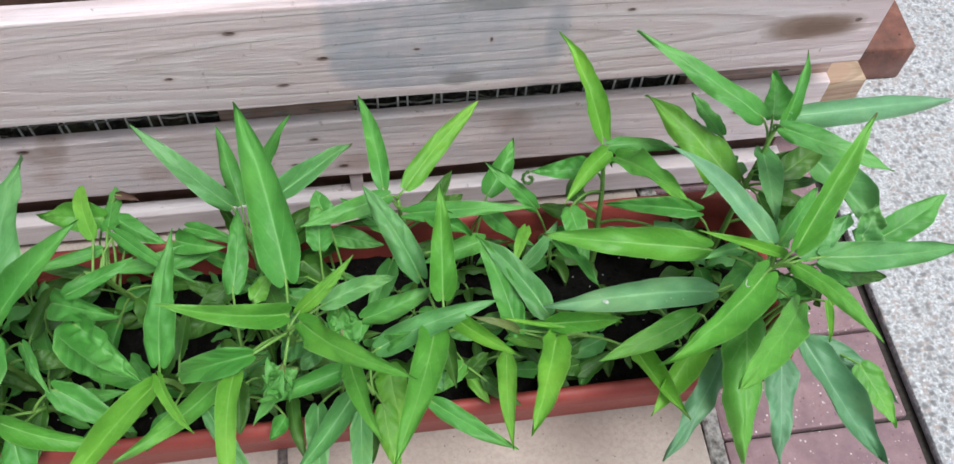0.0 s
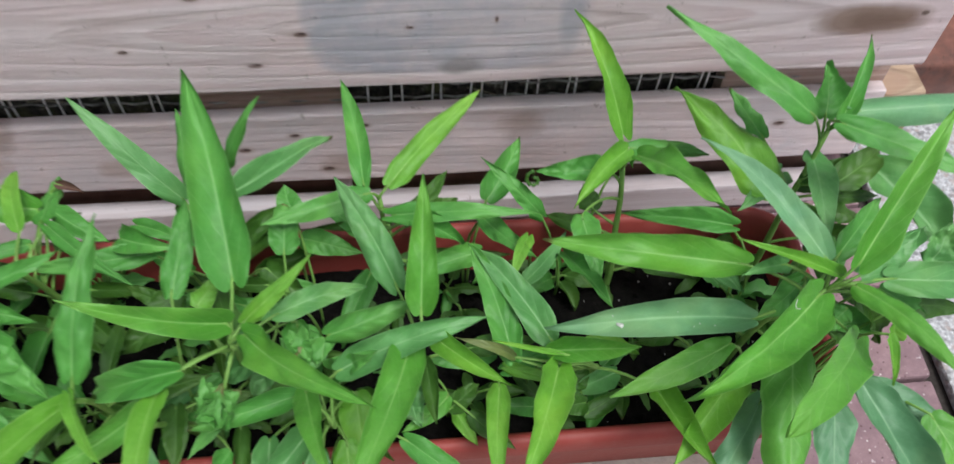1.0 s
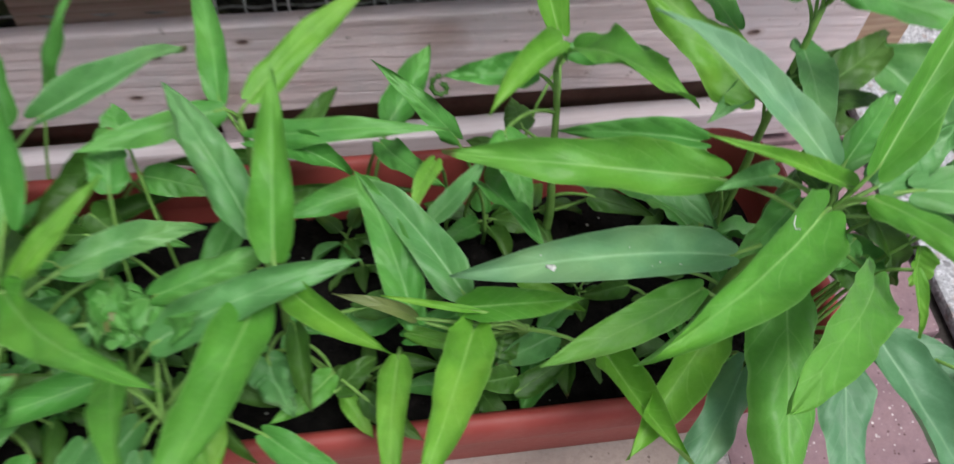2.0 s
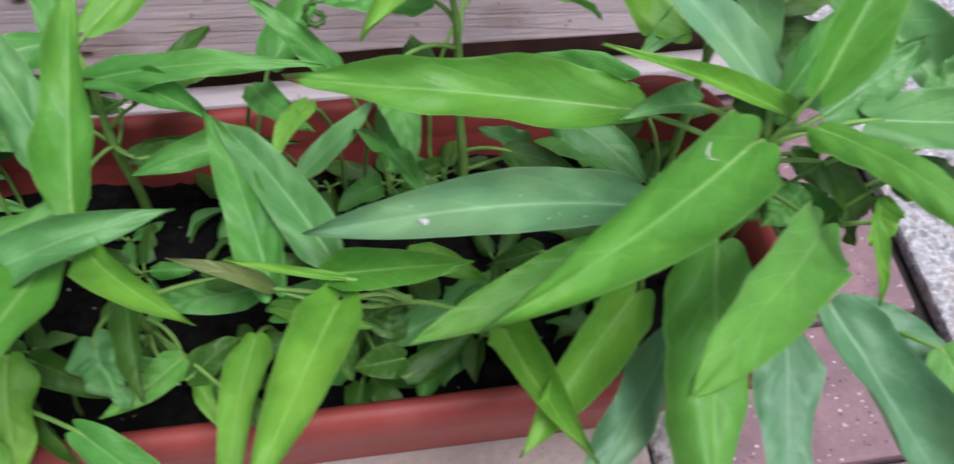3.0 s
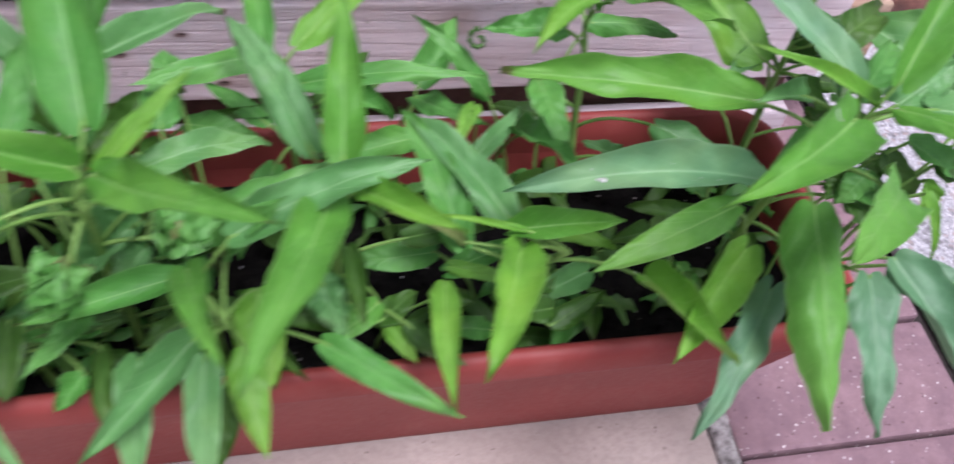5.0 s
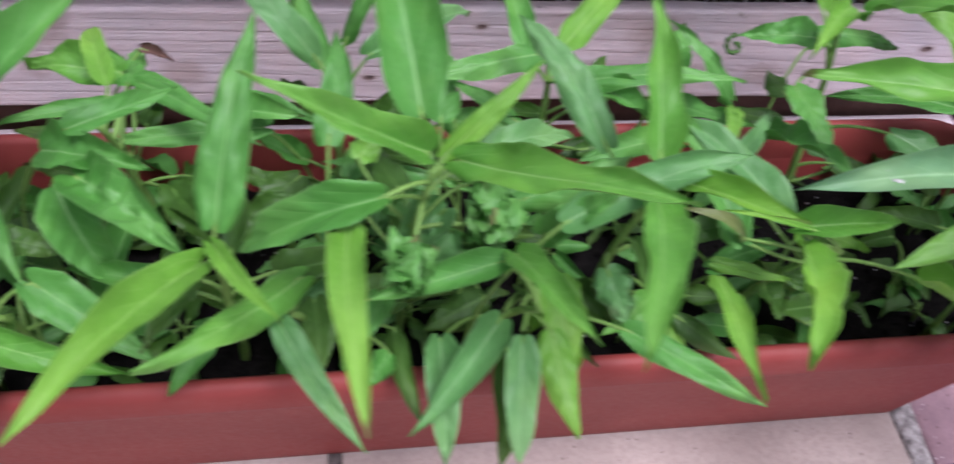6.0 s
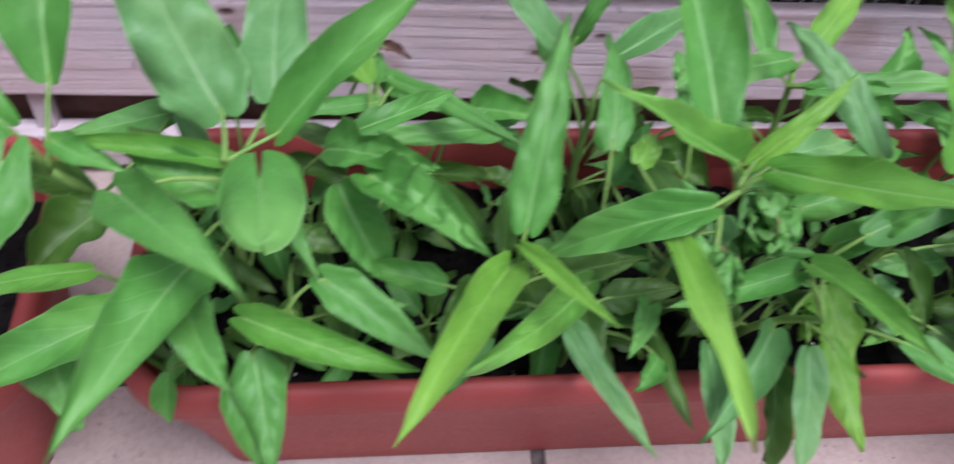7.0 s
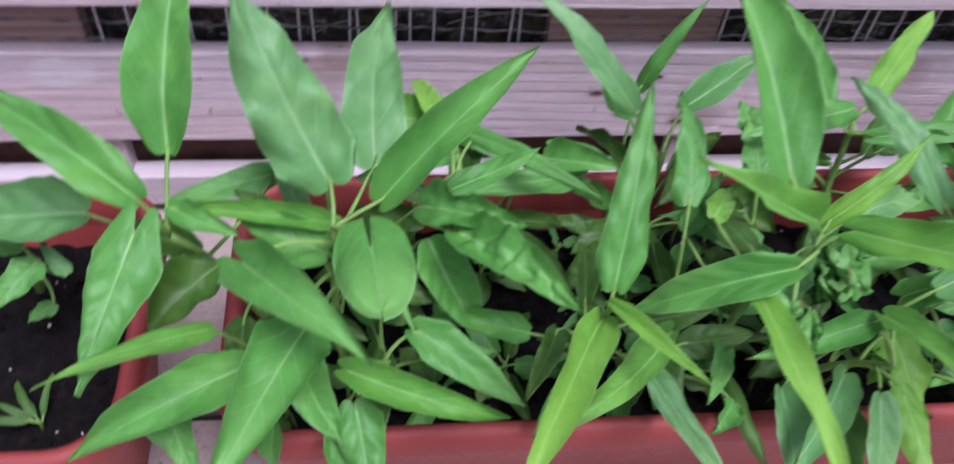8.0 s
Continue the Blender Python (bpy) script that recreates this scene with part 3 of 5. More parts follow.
trough(TR_X0, TR_X1, 0.0, "long terracotta-coloured plastic window box filled with water spinach")
soil_in(TR_X0, TR_X1, 0.0, "dark crumbly potting soil with pale specks filling the full trough")
trough(LT_X1 - (TR_X1 - TR_X0), LT_X1, -0.0055, "terracotta-coloured plastic window box with bare soil and seedlings")
soil_in(LT_X1 - (TR_X1 - TR_X0), LT_X1, -0.0055, "dark potting soil with pale specks and few seedlings")


# ---- the wooden crate behind the troughs ----
CRATE = thing("wooden_crate", "weathered pale pallet-wood crate with three boards and wire mesh", "crate")
CX0 = -1.15
B1_Z0, B1_Z1, B1_T = B1_BOT, B1_TOP, 0.022


def board(x0, x1, y, z0, z1, thick, material, seed, slant=0.0):
    """A sawn board whose front face lies at y, with eased and slightly wavy edges."""
    bm = block(x0, x1, y, y + thick, z0, z1, 0.0022, 2, 0.0, 60)
    for v in bm.verts:
        p = Vector((v.co.x * 6 + seed * 9.7, v.co.z * 8, seed))
        v.co.y += 0.0016 * noise.noise(p) + slant * (v.co.z - z0)
        v.co.z += 0.0014 * noise.noise(p * 2.3 + Vector((3, 1, 7)))
    return bm


part("upper_board", board(CX0, B1_END, B1_Y, B1_Z0, B1_Z1, B1_T, WOOD_TOP, 1), WOOD_TOP, CRATE, "pale board with a blue-grey patch and a brown stain")
part("middle_board", board(CX0, B2_END, B2_Y, B2_BOT, B2_TOP, 0.0145, WOOD_MID, 2), WOOD_MID, CRATE, "greyish weathered board")
part("lower_board", board(CX0, B2_END - 0.01, B2_Y - 0.002, 0.012, B3_TOP, 0.020, WOOD_LOW, 3), WOOD_LOW, CRATE, "")
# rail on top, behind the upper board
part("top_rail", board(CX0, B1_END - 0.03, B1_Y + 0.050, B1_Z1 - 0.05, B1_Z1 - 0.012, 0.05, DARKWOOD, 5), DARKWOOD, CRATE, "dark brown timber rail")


# ---- water spinach ----
PLANTS = "water spinach plants in the troughs"
leaf_count = 0


def blade(base, tip, width, arch=0.06, fold=None, roll=0.0, lobe=None, wave=0.21, mid=0.0, curl=0.0, blunt=0.0, heart=0.0, cup=None, rows=30, cols=7, taper=None):
    """A lance-shaped leaf from the foot of its blade to its tip, in world metres."""
    global leaf_count
    leaf_count += 1
    rnd = random.Random(leaf_count * 77)
    b, t = Vector(base), Vector(tip)
    axis = t - b
    length = axis.length
    d = axis / length
    face = Vector((0, -0.5, 1.0))
    n0 = (face - d * face.dot(d)).normalized()
    n0 = Matrix.Rotation(radians(roll), 3, d) @ n0
    side = d.cross(n0)
    bm = bmesh.new()
    uvl = bm.loops.layers.uv.new("UVMap")
    rim = bm.loops.layers.uv.new("margin")
    half = width / 2
    ph, ph2 = rnd.uniform(0, 6), rnd.uniform(0, 6)
    bend = rnd.uniform(-0.04, 0.04) * length
    twist = radians(rnd.uniform(-15, 15))
    arch += rnd.uniform(-0.03, 0.05)
    if fold is None:
        fold = rnd.choice((-0.20, 0.15, 0.35, 0.50, 0.68))
    if curl:
        rows, cols = 44, 11
    if lobe is None:
        lobe = rnd.choice((0.025, 0.04, 0.055, 0.07, 0.09))
    wide = rnd.uniform(0.10, 0.19)
    if cup is None:
        cup = rnd.choice((-0.55, -0.35, -0.15, 0.20, 0.40, 0.60))
    droop = rnd.uniform(-0.02, 0.05) * length
    if taper is None:
        taper = rnd.choice((1.9, 2.1, 2.3, 2.6, 2.9))
    lip = rnd.choice((-0.30, -0.15, 0.15, 0.30, 0.40))
    freq = rnd.uniform(8, 17)
    ripple, pleats = rnd.uniform(0.02, 0.06), rnd.uniform(30, 44)
    wave *= rnd.uniform(0.7, 1.7)
    if heart:
        ripple, twist = 0.0, 0.0
    lump = Vector((leaf_count * 3.7, leaf_count * 1.3, 0))
    grid, uvs, outer = [], {}, {}
    for i in range(rows + 1):
        v = i / rows
        # widest near the base, then a long straight taper
        w = half * math.sqrt(1 - 0.36 * (1 - min(v / wide, 1.0)) ** 2) * (1 - v ** (taper + 0.5 * mid + blunt)) ** (0.95 - 0.45 * blunt)
        if mid:
            w *= 1 - 0.32 * min(mid, 1.0) * (1 - v) ** 4
        if heart:
            w = half * math.sqrt(max(1 - max((v - 0.15) / 0.85, 0.0) ** 2.3, 0.0))
        w = max(w, 0.0004)
        row = []
        for j in range(-cols, cols + 1):
            s = j / cols
            a = abs(s)
            # round shoulders on both sides of a notch where the stalk joins
            near = (1 - v) ** 7
            back = near * (lobe * length * math.sin(math.pi * a ** 0.75) - 0.42 * half * a ** 5)
            if heart:
                # two round lobes that reach back past the stalk, with a slit between them
                back = heart * length * (1 - v) ** 1.6 * math.sqrt(max(1 - a ** 2.2, 0.0)) * min(a / 0.10, 1.0)
            u = v * length - back
            x = s * w + bend * 4 * v * (1 - v)
            if not heart:
                # a slightly ragged margin
                x += s * w * a ** 6 * (0.028 * noise.noise(Vector((v * length * 110, s, 3)) + lump) + 0.022 * noise.noise(Vector((v * length * 45, s, 8)) + lump))
            up = arch * length * 4 * v * (1 - v) * (1 if v < 0.5 else 1.0) + fold * a * w + cup * a * a * w - droop * max(v - 0.6, 0.0) ** 2 * 6
            up += lip * half * a ** 5 * min(1.0, 4 * v + 0.2)
            up += wave * half * a * a * math.sin(v * freq + ph + (1.7 if s > 0 else 0)) 
            if curl:
                # crumpled: sharp ridges between dents
                q = Vector((v * length * 75, s * half * 75, 5)) + lump
                up += curl * half * (2.4 * abs(noise.noise(q)) - 0.8 + 0.7 * noise.noise(q * 2.1)) * min(1.0, 5 * v + 0.2)
            up += ripple * half * min(a * 3, 1.0) * math.sin(v * pleats - a * 5 + ph2)
            up += 0.21 * half * noise.noise(Vector((v * length * 50, s * half * 70, 0)) + lump) * min(1.0, 3 * a + 0.3)
            c, sn = math.cos(twist * (v - 0.3)), math.sin(twist * (v - 0.3))
            p = b + d * u + side * (x * c - up * sn) + n0 * (up * c + x * sn)
            vert = bm.verts.new(p)
            uvs[vert] = (0.5 + s * 0.5 * max(w / half, 0.15), v)
            outer[vert] = (a, v)
            row.append(vert)
        grid.append(row)
    for r0, r1 in zip(grid, grid[1:]):
        for k in range(2 * cols):
            f = bm.faces.new((r0[k], r0[k + 1], r1[k + 1], r1[k]))
            for lp in f.loops:
                lp[uvl].uv = uvs[lp.vert]
                lp[rim].uv = outer[lp.vert]
    return bm


class Plant:
    """A plant with one stem from the soil to its head; leaves are added to it."""

    def __init__(self, root, head, label, r=0.0027):
        self.empty = thing("water_spinach_plant", label, "plant", group=PLANTS, at=root)
        self.shift = Matrix.Translation(-Vector(root))
        root, head = Vector(root), Vector(head)
        side = Vector((head.x - root.x, head.y - root.y, 0))
        self.line = [root.lerp(head, k / 10) - side * (0.9 * (k / 10) * (1 - k / 10)) for k in range(11)]
        pts = [p + Vector((0.0010 * math.sin(i * 0.9), 0.0010 * math.cos(i * 0.7), 0)) for i, p in enumerate(self.line)]
        pts[0] = pts[0] - Vector((0, 0, 0.012))
        self.add("stem", tube(pts, [r * (1.15 - 0.05 * i) for i in range(11)], 8), STEM, self.empty, smooth=True)

    def add(self, name, bm, material, parent, label="", smooth=True):
        bmesh.ops.transform(bm, matrix=self.shift, verts=bm.verts)
        return part(name, bm, material, parent, label, smooth)

    def leaf(self, base, tip, width, material=None, **shape):
        lf = self.add("leaf", blade(base, tip, width, **shape), material or GREEN, self.empty)
        b, t = Vector(base), Vector(tip)
        flat = min((Vector((b.x, b.y, 0)) - Vector((p.x, p.y, 0))).length for p in self.line)
        want = b.z - 0.35 * flat - 0.006
        node = min(self.line[2:], key=lambda p: abs(p.z - want))
        d = (t - b).normalized()
        if flat > 0.048:
            # a side shoot of its own, straight from the soil
            node = Vector((min(max(b.x - d.x * 0.03, TR_X0 + 0.02), TR_X1 - 0.02), min(max(b.y - d.y * 0.03, 0.022), RIM_D - 0.022), SOIL_Z - 0.006))
        lift = (-d * 0.10 + Vector((0, 0, 0.06))) * (b - node).length
        line = bow(node, b, lift, 6)
        line.append(b + d * 0.004)
        n = len(line)
        self.add("petiole", tube(line, [0.0013 - 0.0004 * k / (n - 1) for k in range(n)], 6), STEM, lf)
        return lf

    def speck(self, lf, v, s, size, material, label):
        """A dried splash on a leaf's upper side, v along and s across it."""
        rows = len(lf.data.vertices) // 15
        at = lf.data.vertices[int(v * (rows - 1)) * 15 + 7 + int(s * 7)]
        bm = bmesh.new()
        bmesh.ops.create_icosphere(bm, subdivisions=2, radius=1.0)
        for w in bm.verts:
            w.co *= 1 + 0.7 * noise.noise(w.co * 1.7)
        n = at.normal if at.normal.z > 0 else -at.normal
        m = Matrix.Translation(at.co + n * 0.0003) @ n.to_track_quat("Z", "X").to_matrix().to_4x4() @ Matrix.Diagonal((size, size * 0.5, size * 0.12, 1))
        bmesh.ops.transform(bm, matrix=m, verts=bm.verts)
        part("speck", bm, material, lf, label, True)

    def scratch(self, lf, v, s):
        """A thin pale mark with a hooked end, scraped into a leaf's upper side."""
        rows = len(lf.data.vertices) // 15
        spots = [(0.0, 0.0), (0.030, 0.05), (0.045, 0.16), (0.035, 0.26), (0.010, 0.30), (0.015, 0.42)]
        pts = []
        for dv, ds in spots:
            at = lf.data.vertices[round((v + dv) * (rows - 1)) * 15 + 7 + round((s + ds) * 7)]
            n = at.normal if at.normal.z > 0 else -at.normal
            pts.append(at.co + n * 0.0002)
        part("scratch", tube(pts, 0.0003, 5), PERLITE, lf, "thin pale scratch", True)

    def crumpled_head(self, at, r, material, seed):
        """A tight head of crinkled young leaves that curl in over each other."""
        rnd = random.Random(seed)
        c = Vector(at)
        node = min(self.line, key=lambda p: (p - c).length)
        for k in range(9):
            a = k * 2.4 + rnd.uniform(-0.3, 0.3)
            d = Vector((math.cos(a), math.sin(a), 0))
            low = k / 8
            b = c + d * 0.002 - Vector((0, 0, r * 0.9))
            t = c + d * r * (0.35 + 0.75 * low) + Vector((0, 0, r * (0.75 - 0.9 * low)))
            lf = self.add("leaf", blade(b, t, r * rnd.uniform(1.1, 1.5), arch=rnd.uniform(0.15, 0.35), fold=rnd.uniform(0.2, 0.5), cup=rnd.uniform(-0.6, 0.8), curl=rnd.uniform(0.08, 0.14), wave=0.3, blunt=0.9, lobe=0.08), material, self.empty, "crinkled young leaf")
            if k == 0:
                self.add("petiole", tube(bow(node, b, (0, 0, 0.004), 5), 0.0013, 6), STEM, lf)

    def curled_end(self, lf, base, tip):
        """The leaf's end rolled up into a small crisp spiral."""
        b, t = Vector(base), Vector(tip)
        d = (t - b).normalized()
        down = Vector((0, -0.45, -0.9))
        pts = []
        for k in range(26):
            a = k / 25 * 6.6
            r = 0.0068 * (1 - k / 30)
            pts.append(t + d * (r * math.sin(a)) + down * (0.0068 - r * math.cos(a)))
        radii = [0.0014 + 0.0006 * math.sin(k * 2.3) for k in range(26)]
        self.add("curled_end", tube(pts, radii, 7), DEEP_SHADED, lf, "tightly curled dark leaf end")

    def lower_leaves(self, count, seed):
        """Smaller leaves on the lower stem, shade mostly put into their darker green."""
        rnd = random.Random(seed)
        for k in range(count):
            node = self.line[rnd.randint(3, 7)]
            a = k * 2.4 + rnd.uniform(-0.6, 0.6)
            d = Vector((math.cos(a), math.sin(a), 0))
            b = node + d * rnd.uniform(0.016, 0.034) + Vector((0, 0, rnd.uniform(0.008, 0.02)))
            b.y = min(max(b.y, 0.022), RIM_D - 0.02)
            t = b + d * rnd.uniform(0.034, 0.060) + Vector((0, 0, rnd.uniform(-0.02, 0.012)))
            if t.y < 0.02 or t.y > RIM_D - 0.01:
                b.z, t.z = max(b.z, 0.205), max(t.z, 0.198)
            self.leaf(b, t, rnd.uniform(0.012, 0.020), rnd.choice((DEEP_SHADED, DEEP_SHADED, DEEP_SHADED, GREEN)), blunt=rnd.choice((0.0, 0.0, 0.4)))


p = Plant((0.298, 0.060, SOIL_Z), (0.298, 0.016, 0.318), "tall many-leaved water spinach plant with long grey-green and lime leaves")
p.leaf((0.309, 0.017, 0.349), (0.368, 0.082, 0.411), 0.021, WARM, fold=0.55, lobe=0.06, wave=0.08)
p.leaf((0.253, 0.039, 0.318), (0.133, 0.064, 0.320), 0.025, WARM, mid=0.3, lobe=0.06, fold=0.35)
lf = p.leaf((0.267, 0.022, 0.277), (0.133, 0.024, 0.279), 0.025, PALE_SHEEN, mid=1.2, lobe=0.03)
p.speck(lf, 0.67, -0.4, 0.0030, PERLITE, "dried white splash")
for v, u, size in ((0.30, -0.5, 0.0008), (0.36, -0.62, 0.0006), (0.24, -0.7, 0.0009), (0.70, 0.55, 0.0006), (0.42, 0.3, 0.0005)):
    p.speck(lf, v, u, size, PERLITE, "pale dried dot")
lf = p.leaf((0.280, 0.000, 0.341), (0.182, -0.072, 0.378), 0.027, WARM, lobe=0.11, fold=0.25, cup=0.3, wave=0.08)
p.scratch(lf, 0.22, 0.35)
p.leaf((0.247, 0.004, 0.281), (0.168, -0.022, 0.271), 0.021, WARM, mid=0.8, lobe=0.03)
p.leaf((0.318, -0.008, 0.298), (0.231, -0.086, 0.353), 0.026, WARM, lobe=0.11, blunt=0.7, fold=0.12, cup=0.1, wave=0.06)
p.leaf((0.287, -0.001, 0.280), (0.262, -0.105, 0.250), 0.034, WARM)
p.leaf((0.307, -0.036, 0.268), (0.294, -0.106, 0.238), 0.026, BLUE)
p.leaf((0.336, -0.018, 0.255), (0.393, -0.105, 0.200), 0.030, BLUE, mid=0.6)
p.leaf((0.373, -0.042, 0.255), (0.393, -0.089, 0.235), 0.024, WARM, fold=0.4, wave=0.04)
p.leaf((0.343, -0.014, 0.243), (0.410, -0.066, 0.222), 0.026, BLUE, wave=0.06)
p.leaf((0.306, 0.005, 0.341), (0.335, -0.067, 0.363), 0.015, WARM, fold=0.35)
p.leaf((0.336, 0.016, 0.329), (0.469, 0.028, 0.299), 0.023, GREY, lobe=0.05, fold=0.3)
p.leaf((0.296, 0.027, 0.338), (0.237, 0.112, 0.355), 0.0185, PALE_SHEEN, fold=0.15, wave=0.08)
p.leaf((0.305, 0.019, 0.331), (0.236, 0.029, 0.363), 0.009, LIME, fold=0.8)
p.leaf((0.276, 0.032, 0.326), (0.244, 0.022, 0.333), 0.012, GREY)
p.leaf((0.321, 0.047, 0.310), (0.361, 0.088, 0.310), 0.017, GREEN)
p.leaf((0.317, 0.019, 0.330), (0.368, 0.050, 0.330), 0.020, GREY, curl=0.25)
p.leaf((0.405, 0.056, 0.270), (0.420, 0.078, 0.290), 0.025, GREY, curl=0.3, cup=0.8)
p.leaf((0.368, 0.023, 0.280), (0.413, 0.022, 0.270), 0.020, DEEP_SHADED)
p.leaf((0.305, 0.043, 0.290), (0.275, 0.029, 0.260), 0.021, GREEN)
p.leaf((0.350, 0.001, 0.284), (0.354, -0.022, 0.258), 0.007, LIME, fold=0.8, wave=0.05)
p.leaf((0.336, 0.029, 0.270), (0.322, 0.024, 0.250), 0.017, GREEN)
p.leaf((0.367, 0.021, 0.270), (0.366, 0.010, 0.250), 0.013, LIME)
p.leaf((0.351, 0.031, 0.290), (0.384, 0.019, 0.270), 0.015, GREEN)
p.leaf((0.332, 0.028, 0.250), (0.361, 0.019, 0.230), 0.017, DEEP_SHADED)
p.leaf((0.343, 0.034, 0.280), (0.363, 0.018, 0.240), 0.017, DEEP_SHADED)
p.leaf((0.330, 0.050, 0.270), (0.326, 0.085, 0.260), 0.016, DEEP_SHADED)
p.leaf((0.331, 0.039, 0.265), (0.318, 0.028, 0.250), 0.015, DEEP_SHADED)
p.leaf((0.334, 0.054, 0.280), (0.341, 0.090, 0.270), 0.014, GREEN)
p.leaf((0.337, 0.047, 0.270), (0.357, 0.037, 0.250), 0.014, DEEP_SHADED)
p.lower_leaves(4, 65)
p = Plant((0.335, 0.135, SOIL_Z), (0.341, 0.141, 0.319), "water spinach plant with leaves spread towards the concrete")
p.leaf((0.336, 0.156, 0.317), (0.235, 0.217, 0.366), 0.024, GREEN)
p.leaf((0.348, 0.160, 0.310), (0.352, 0.193, 0.331), 0.026, GREEN)
p.leaf((0.342, 0.135, 0.333), (0.367, 0.183, 0.365), 0.012, GREEN)
p.leaf((0.354, 0.139, 0.339), (0.509, 0.163, 0.310), 0.022, PALE_SHEEN)
p.leaf((0.328, 0.115, 0.356), (0.400, 0.069, 0.353), 0.019, GREEN)
p.leaf((0.341, 0.143, 0.288), (0.332, 0.073, 0.285), 0.023, GREY)
p.leaf((0.322, 0.139, 0.255), (0.255, 0.207, 0.297), 0.037, LIME)
p.leaf((0.319, 0.178, 0.270), (0.298, 0.210, 0.290), 0.016, GREEN)
p.leaf((0.423, 0.059, 0.270), (0.484, 0.085, 0.285), 0.027, GREEN)
p.leaf((0.337, 0.162, 0.245), (0.292, 0.125, 0.250), 0.020, GREY)
p.leaf((0.355, 0.124, 0.280), (0.398, 0.152, 0.280), 0.024, DEEP_SHADED)
p.leaf((0.387, 0.141, 0.275), (0.435, 0.073, 0.250), 0.039, GREY, mid=0.6)
p.leaf((0.355, 0.128, 0.260), (0.402, 0.132, 0.250), 0.014, DEEP_SHADED)
p.leaf((0.356, 0.121, 0.250), (0.384, 0.115, 0.245), 0.016, DEEP_SHADED)
p.leaf((0.338, 0.136, 0.270), (0.377, 0.146, 0.280), 0.014, DEEP_SHADED)
p.leaf((0.342, 0.143, 0.250), (0.398, 0.148, 0.240), 0.013, DEEP_SHADED)
p.lower_leaves(3, 66)
p = Plant((0.214, 0.135, SOIL_Z), (0.206, 0.149, 0.275), "slender water spinach plant with one upright lime leaf")
p.leaf((0.215, 0.190, 0.268), (0.183, 0.257, 0.329), 0.020, LIME)
p.leaf((0.208, 0.152, 0.294), (0.162, 0.102, 0.299), 0.016, LIME)
p.leaf((0.213, 0.143, 0.297), (0.244, 0.058, 0.345), 0.023, WARM)
lf = p.leaf((0.197, 0.154, 0.269), (0.144, 0.154, 0.272), 0.021, GREEN, curl=0.25)
p.curled_end(lf, (0.197, 0.154, 0.269), (0.144, 0.154, 0.272))
p.leaf((0.230, 0.199, 0.237), (0.296, 0.198, 0.226), 0.016, GREEN)
p.leaf((0.286, 0.116, 0.245), (0.210, 0.137, 0.238), 0.018, GREEN)
p.leaf((0.175, 0.122, 0.259), (0.181, 0.070, 0.255), 0.021, GREEN)
p.leaf((0.193, 0.151, 0.225), (0.190, 0.177, 0.225), 0.019, DEEP_SHADED)
p.leaf((0.256, 0.119, 0.220), (0.300, 0.085, 0.200), 0.023, GREY)
p.leaf((0.251, 0.140, 0.170), (0.223, 0.147, 0.180), 0.013, GREY)
p.lower_leaves(2, 67)
p = Plant((0.036, 0.145, SOIL_Z), (0.032, 0.154, 0.249), "slender water spinach plant close to the crate")
p.leaf((0.041, 0.159, 0.259), (0.116, 0.243, 0.265), 0.019, LIME)
p.leaf((0.021, 0.171, 0.247), (0.007, 0.258, 0.265), 0.017, GREEN)
p.leaf((0.024, 0.149, 0.262), (-0.049, 0.127, 0.262), 0.018, GREEN)
p.leaf((0.043, 0.139, 0.248), (0.145, 0.125, 0.262), 0.017, GREEN)
p.leaf((0.038, 0.164, 0.200), (-0.021, 0.165, 0.200), 0.010, DEEP_SHADED)
p.leaf((0.109, 0.150, 0.223), (0.140, 0.089, 0.257), 0.016, GREEN)
p.leaf((0.136, 0.112, 0.250), (0.120, 0.073, 0.256), 0.011, LIME)
p.leaf((0.115, 0.177, 0.208), (0.146, 0.228, 0.222), 0.023, GREEN)
p.leaf((0.152, 0.146, 0.228), (0.108, 0.169, 0.271), 0.015, GREEN)
p.leaf((0.056, 0.134, 0.250), (0.091, 0.119, 0.235), 0.018, GREEN)
p.leaf((0.053, 0.121, 0.210), (0.085, 0.125, 0.215), 0.014, DEEP_SHADED)
p.leaf((-0.028, 0.146, 0.240), (-0.036, 0.170, 0.250), 0.020, GREEN)
p.leaf((-0.028, 0.149, 0.210), (0.017, 0.133, 0.210), 0.020, GREEN)
p.leaf((0.048, 0.131, 0.200), (0.129, 0.131, 0.200), 0.015, DEEP_SHADED)
p.lower_leaves(4, 68)
p = Plant((0.052, 0.050, SOIL_Z), (0.056, 0.017, 0.287), "water spinach plant with a wrinkled grey-green leaf")
p.leaf((0.041, 0.067, 0.273), (0.004, 0.135, 0.302), 0.022, GREY, curl=0.10)
p.leaf((0.056, 0.030, 0.298), (0.062, 0.104, 0.340), 0.021, WARM, taper=1.9)
p.leaf((0.048, 0.009, 0.298), (0.010, -0.097, 0.324), 0.024, WARM, fold=0.1, cup=0.2)
p.leaf((0.005, 0.000, 0.288), (0.094, 0.017, 0.312), 0.019, GREY, fold=0.15, cup=0.2, lobe=0.03, curl=0.08)
p.leaf((0.063, 0.012, 0.300), (0.103, -0.030, 0.316), 0.014, LIME)
p.leaf((-0.003, 0.039, 0.261), (0.053, 0.053, 0.275), 0.019, GREEN)
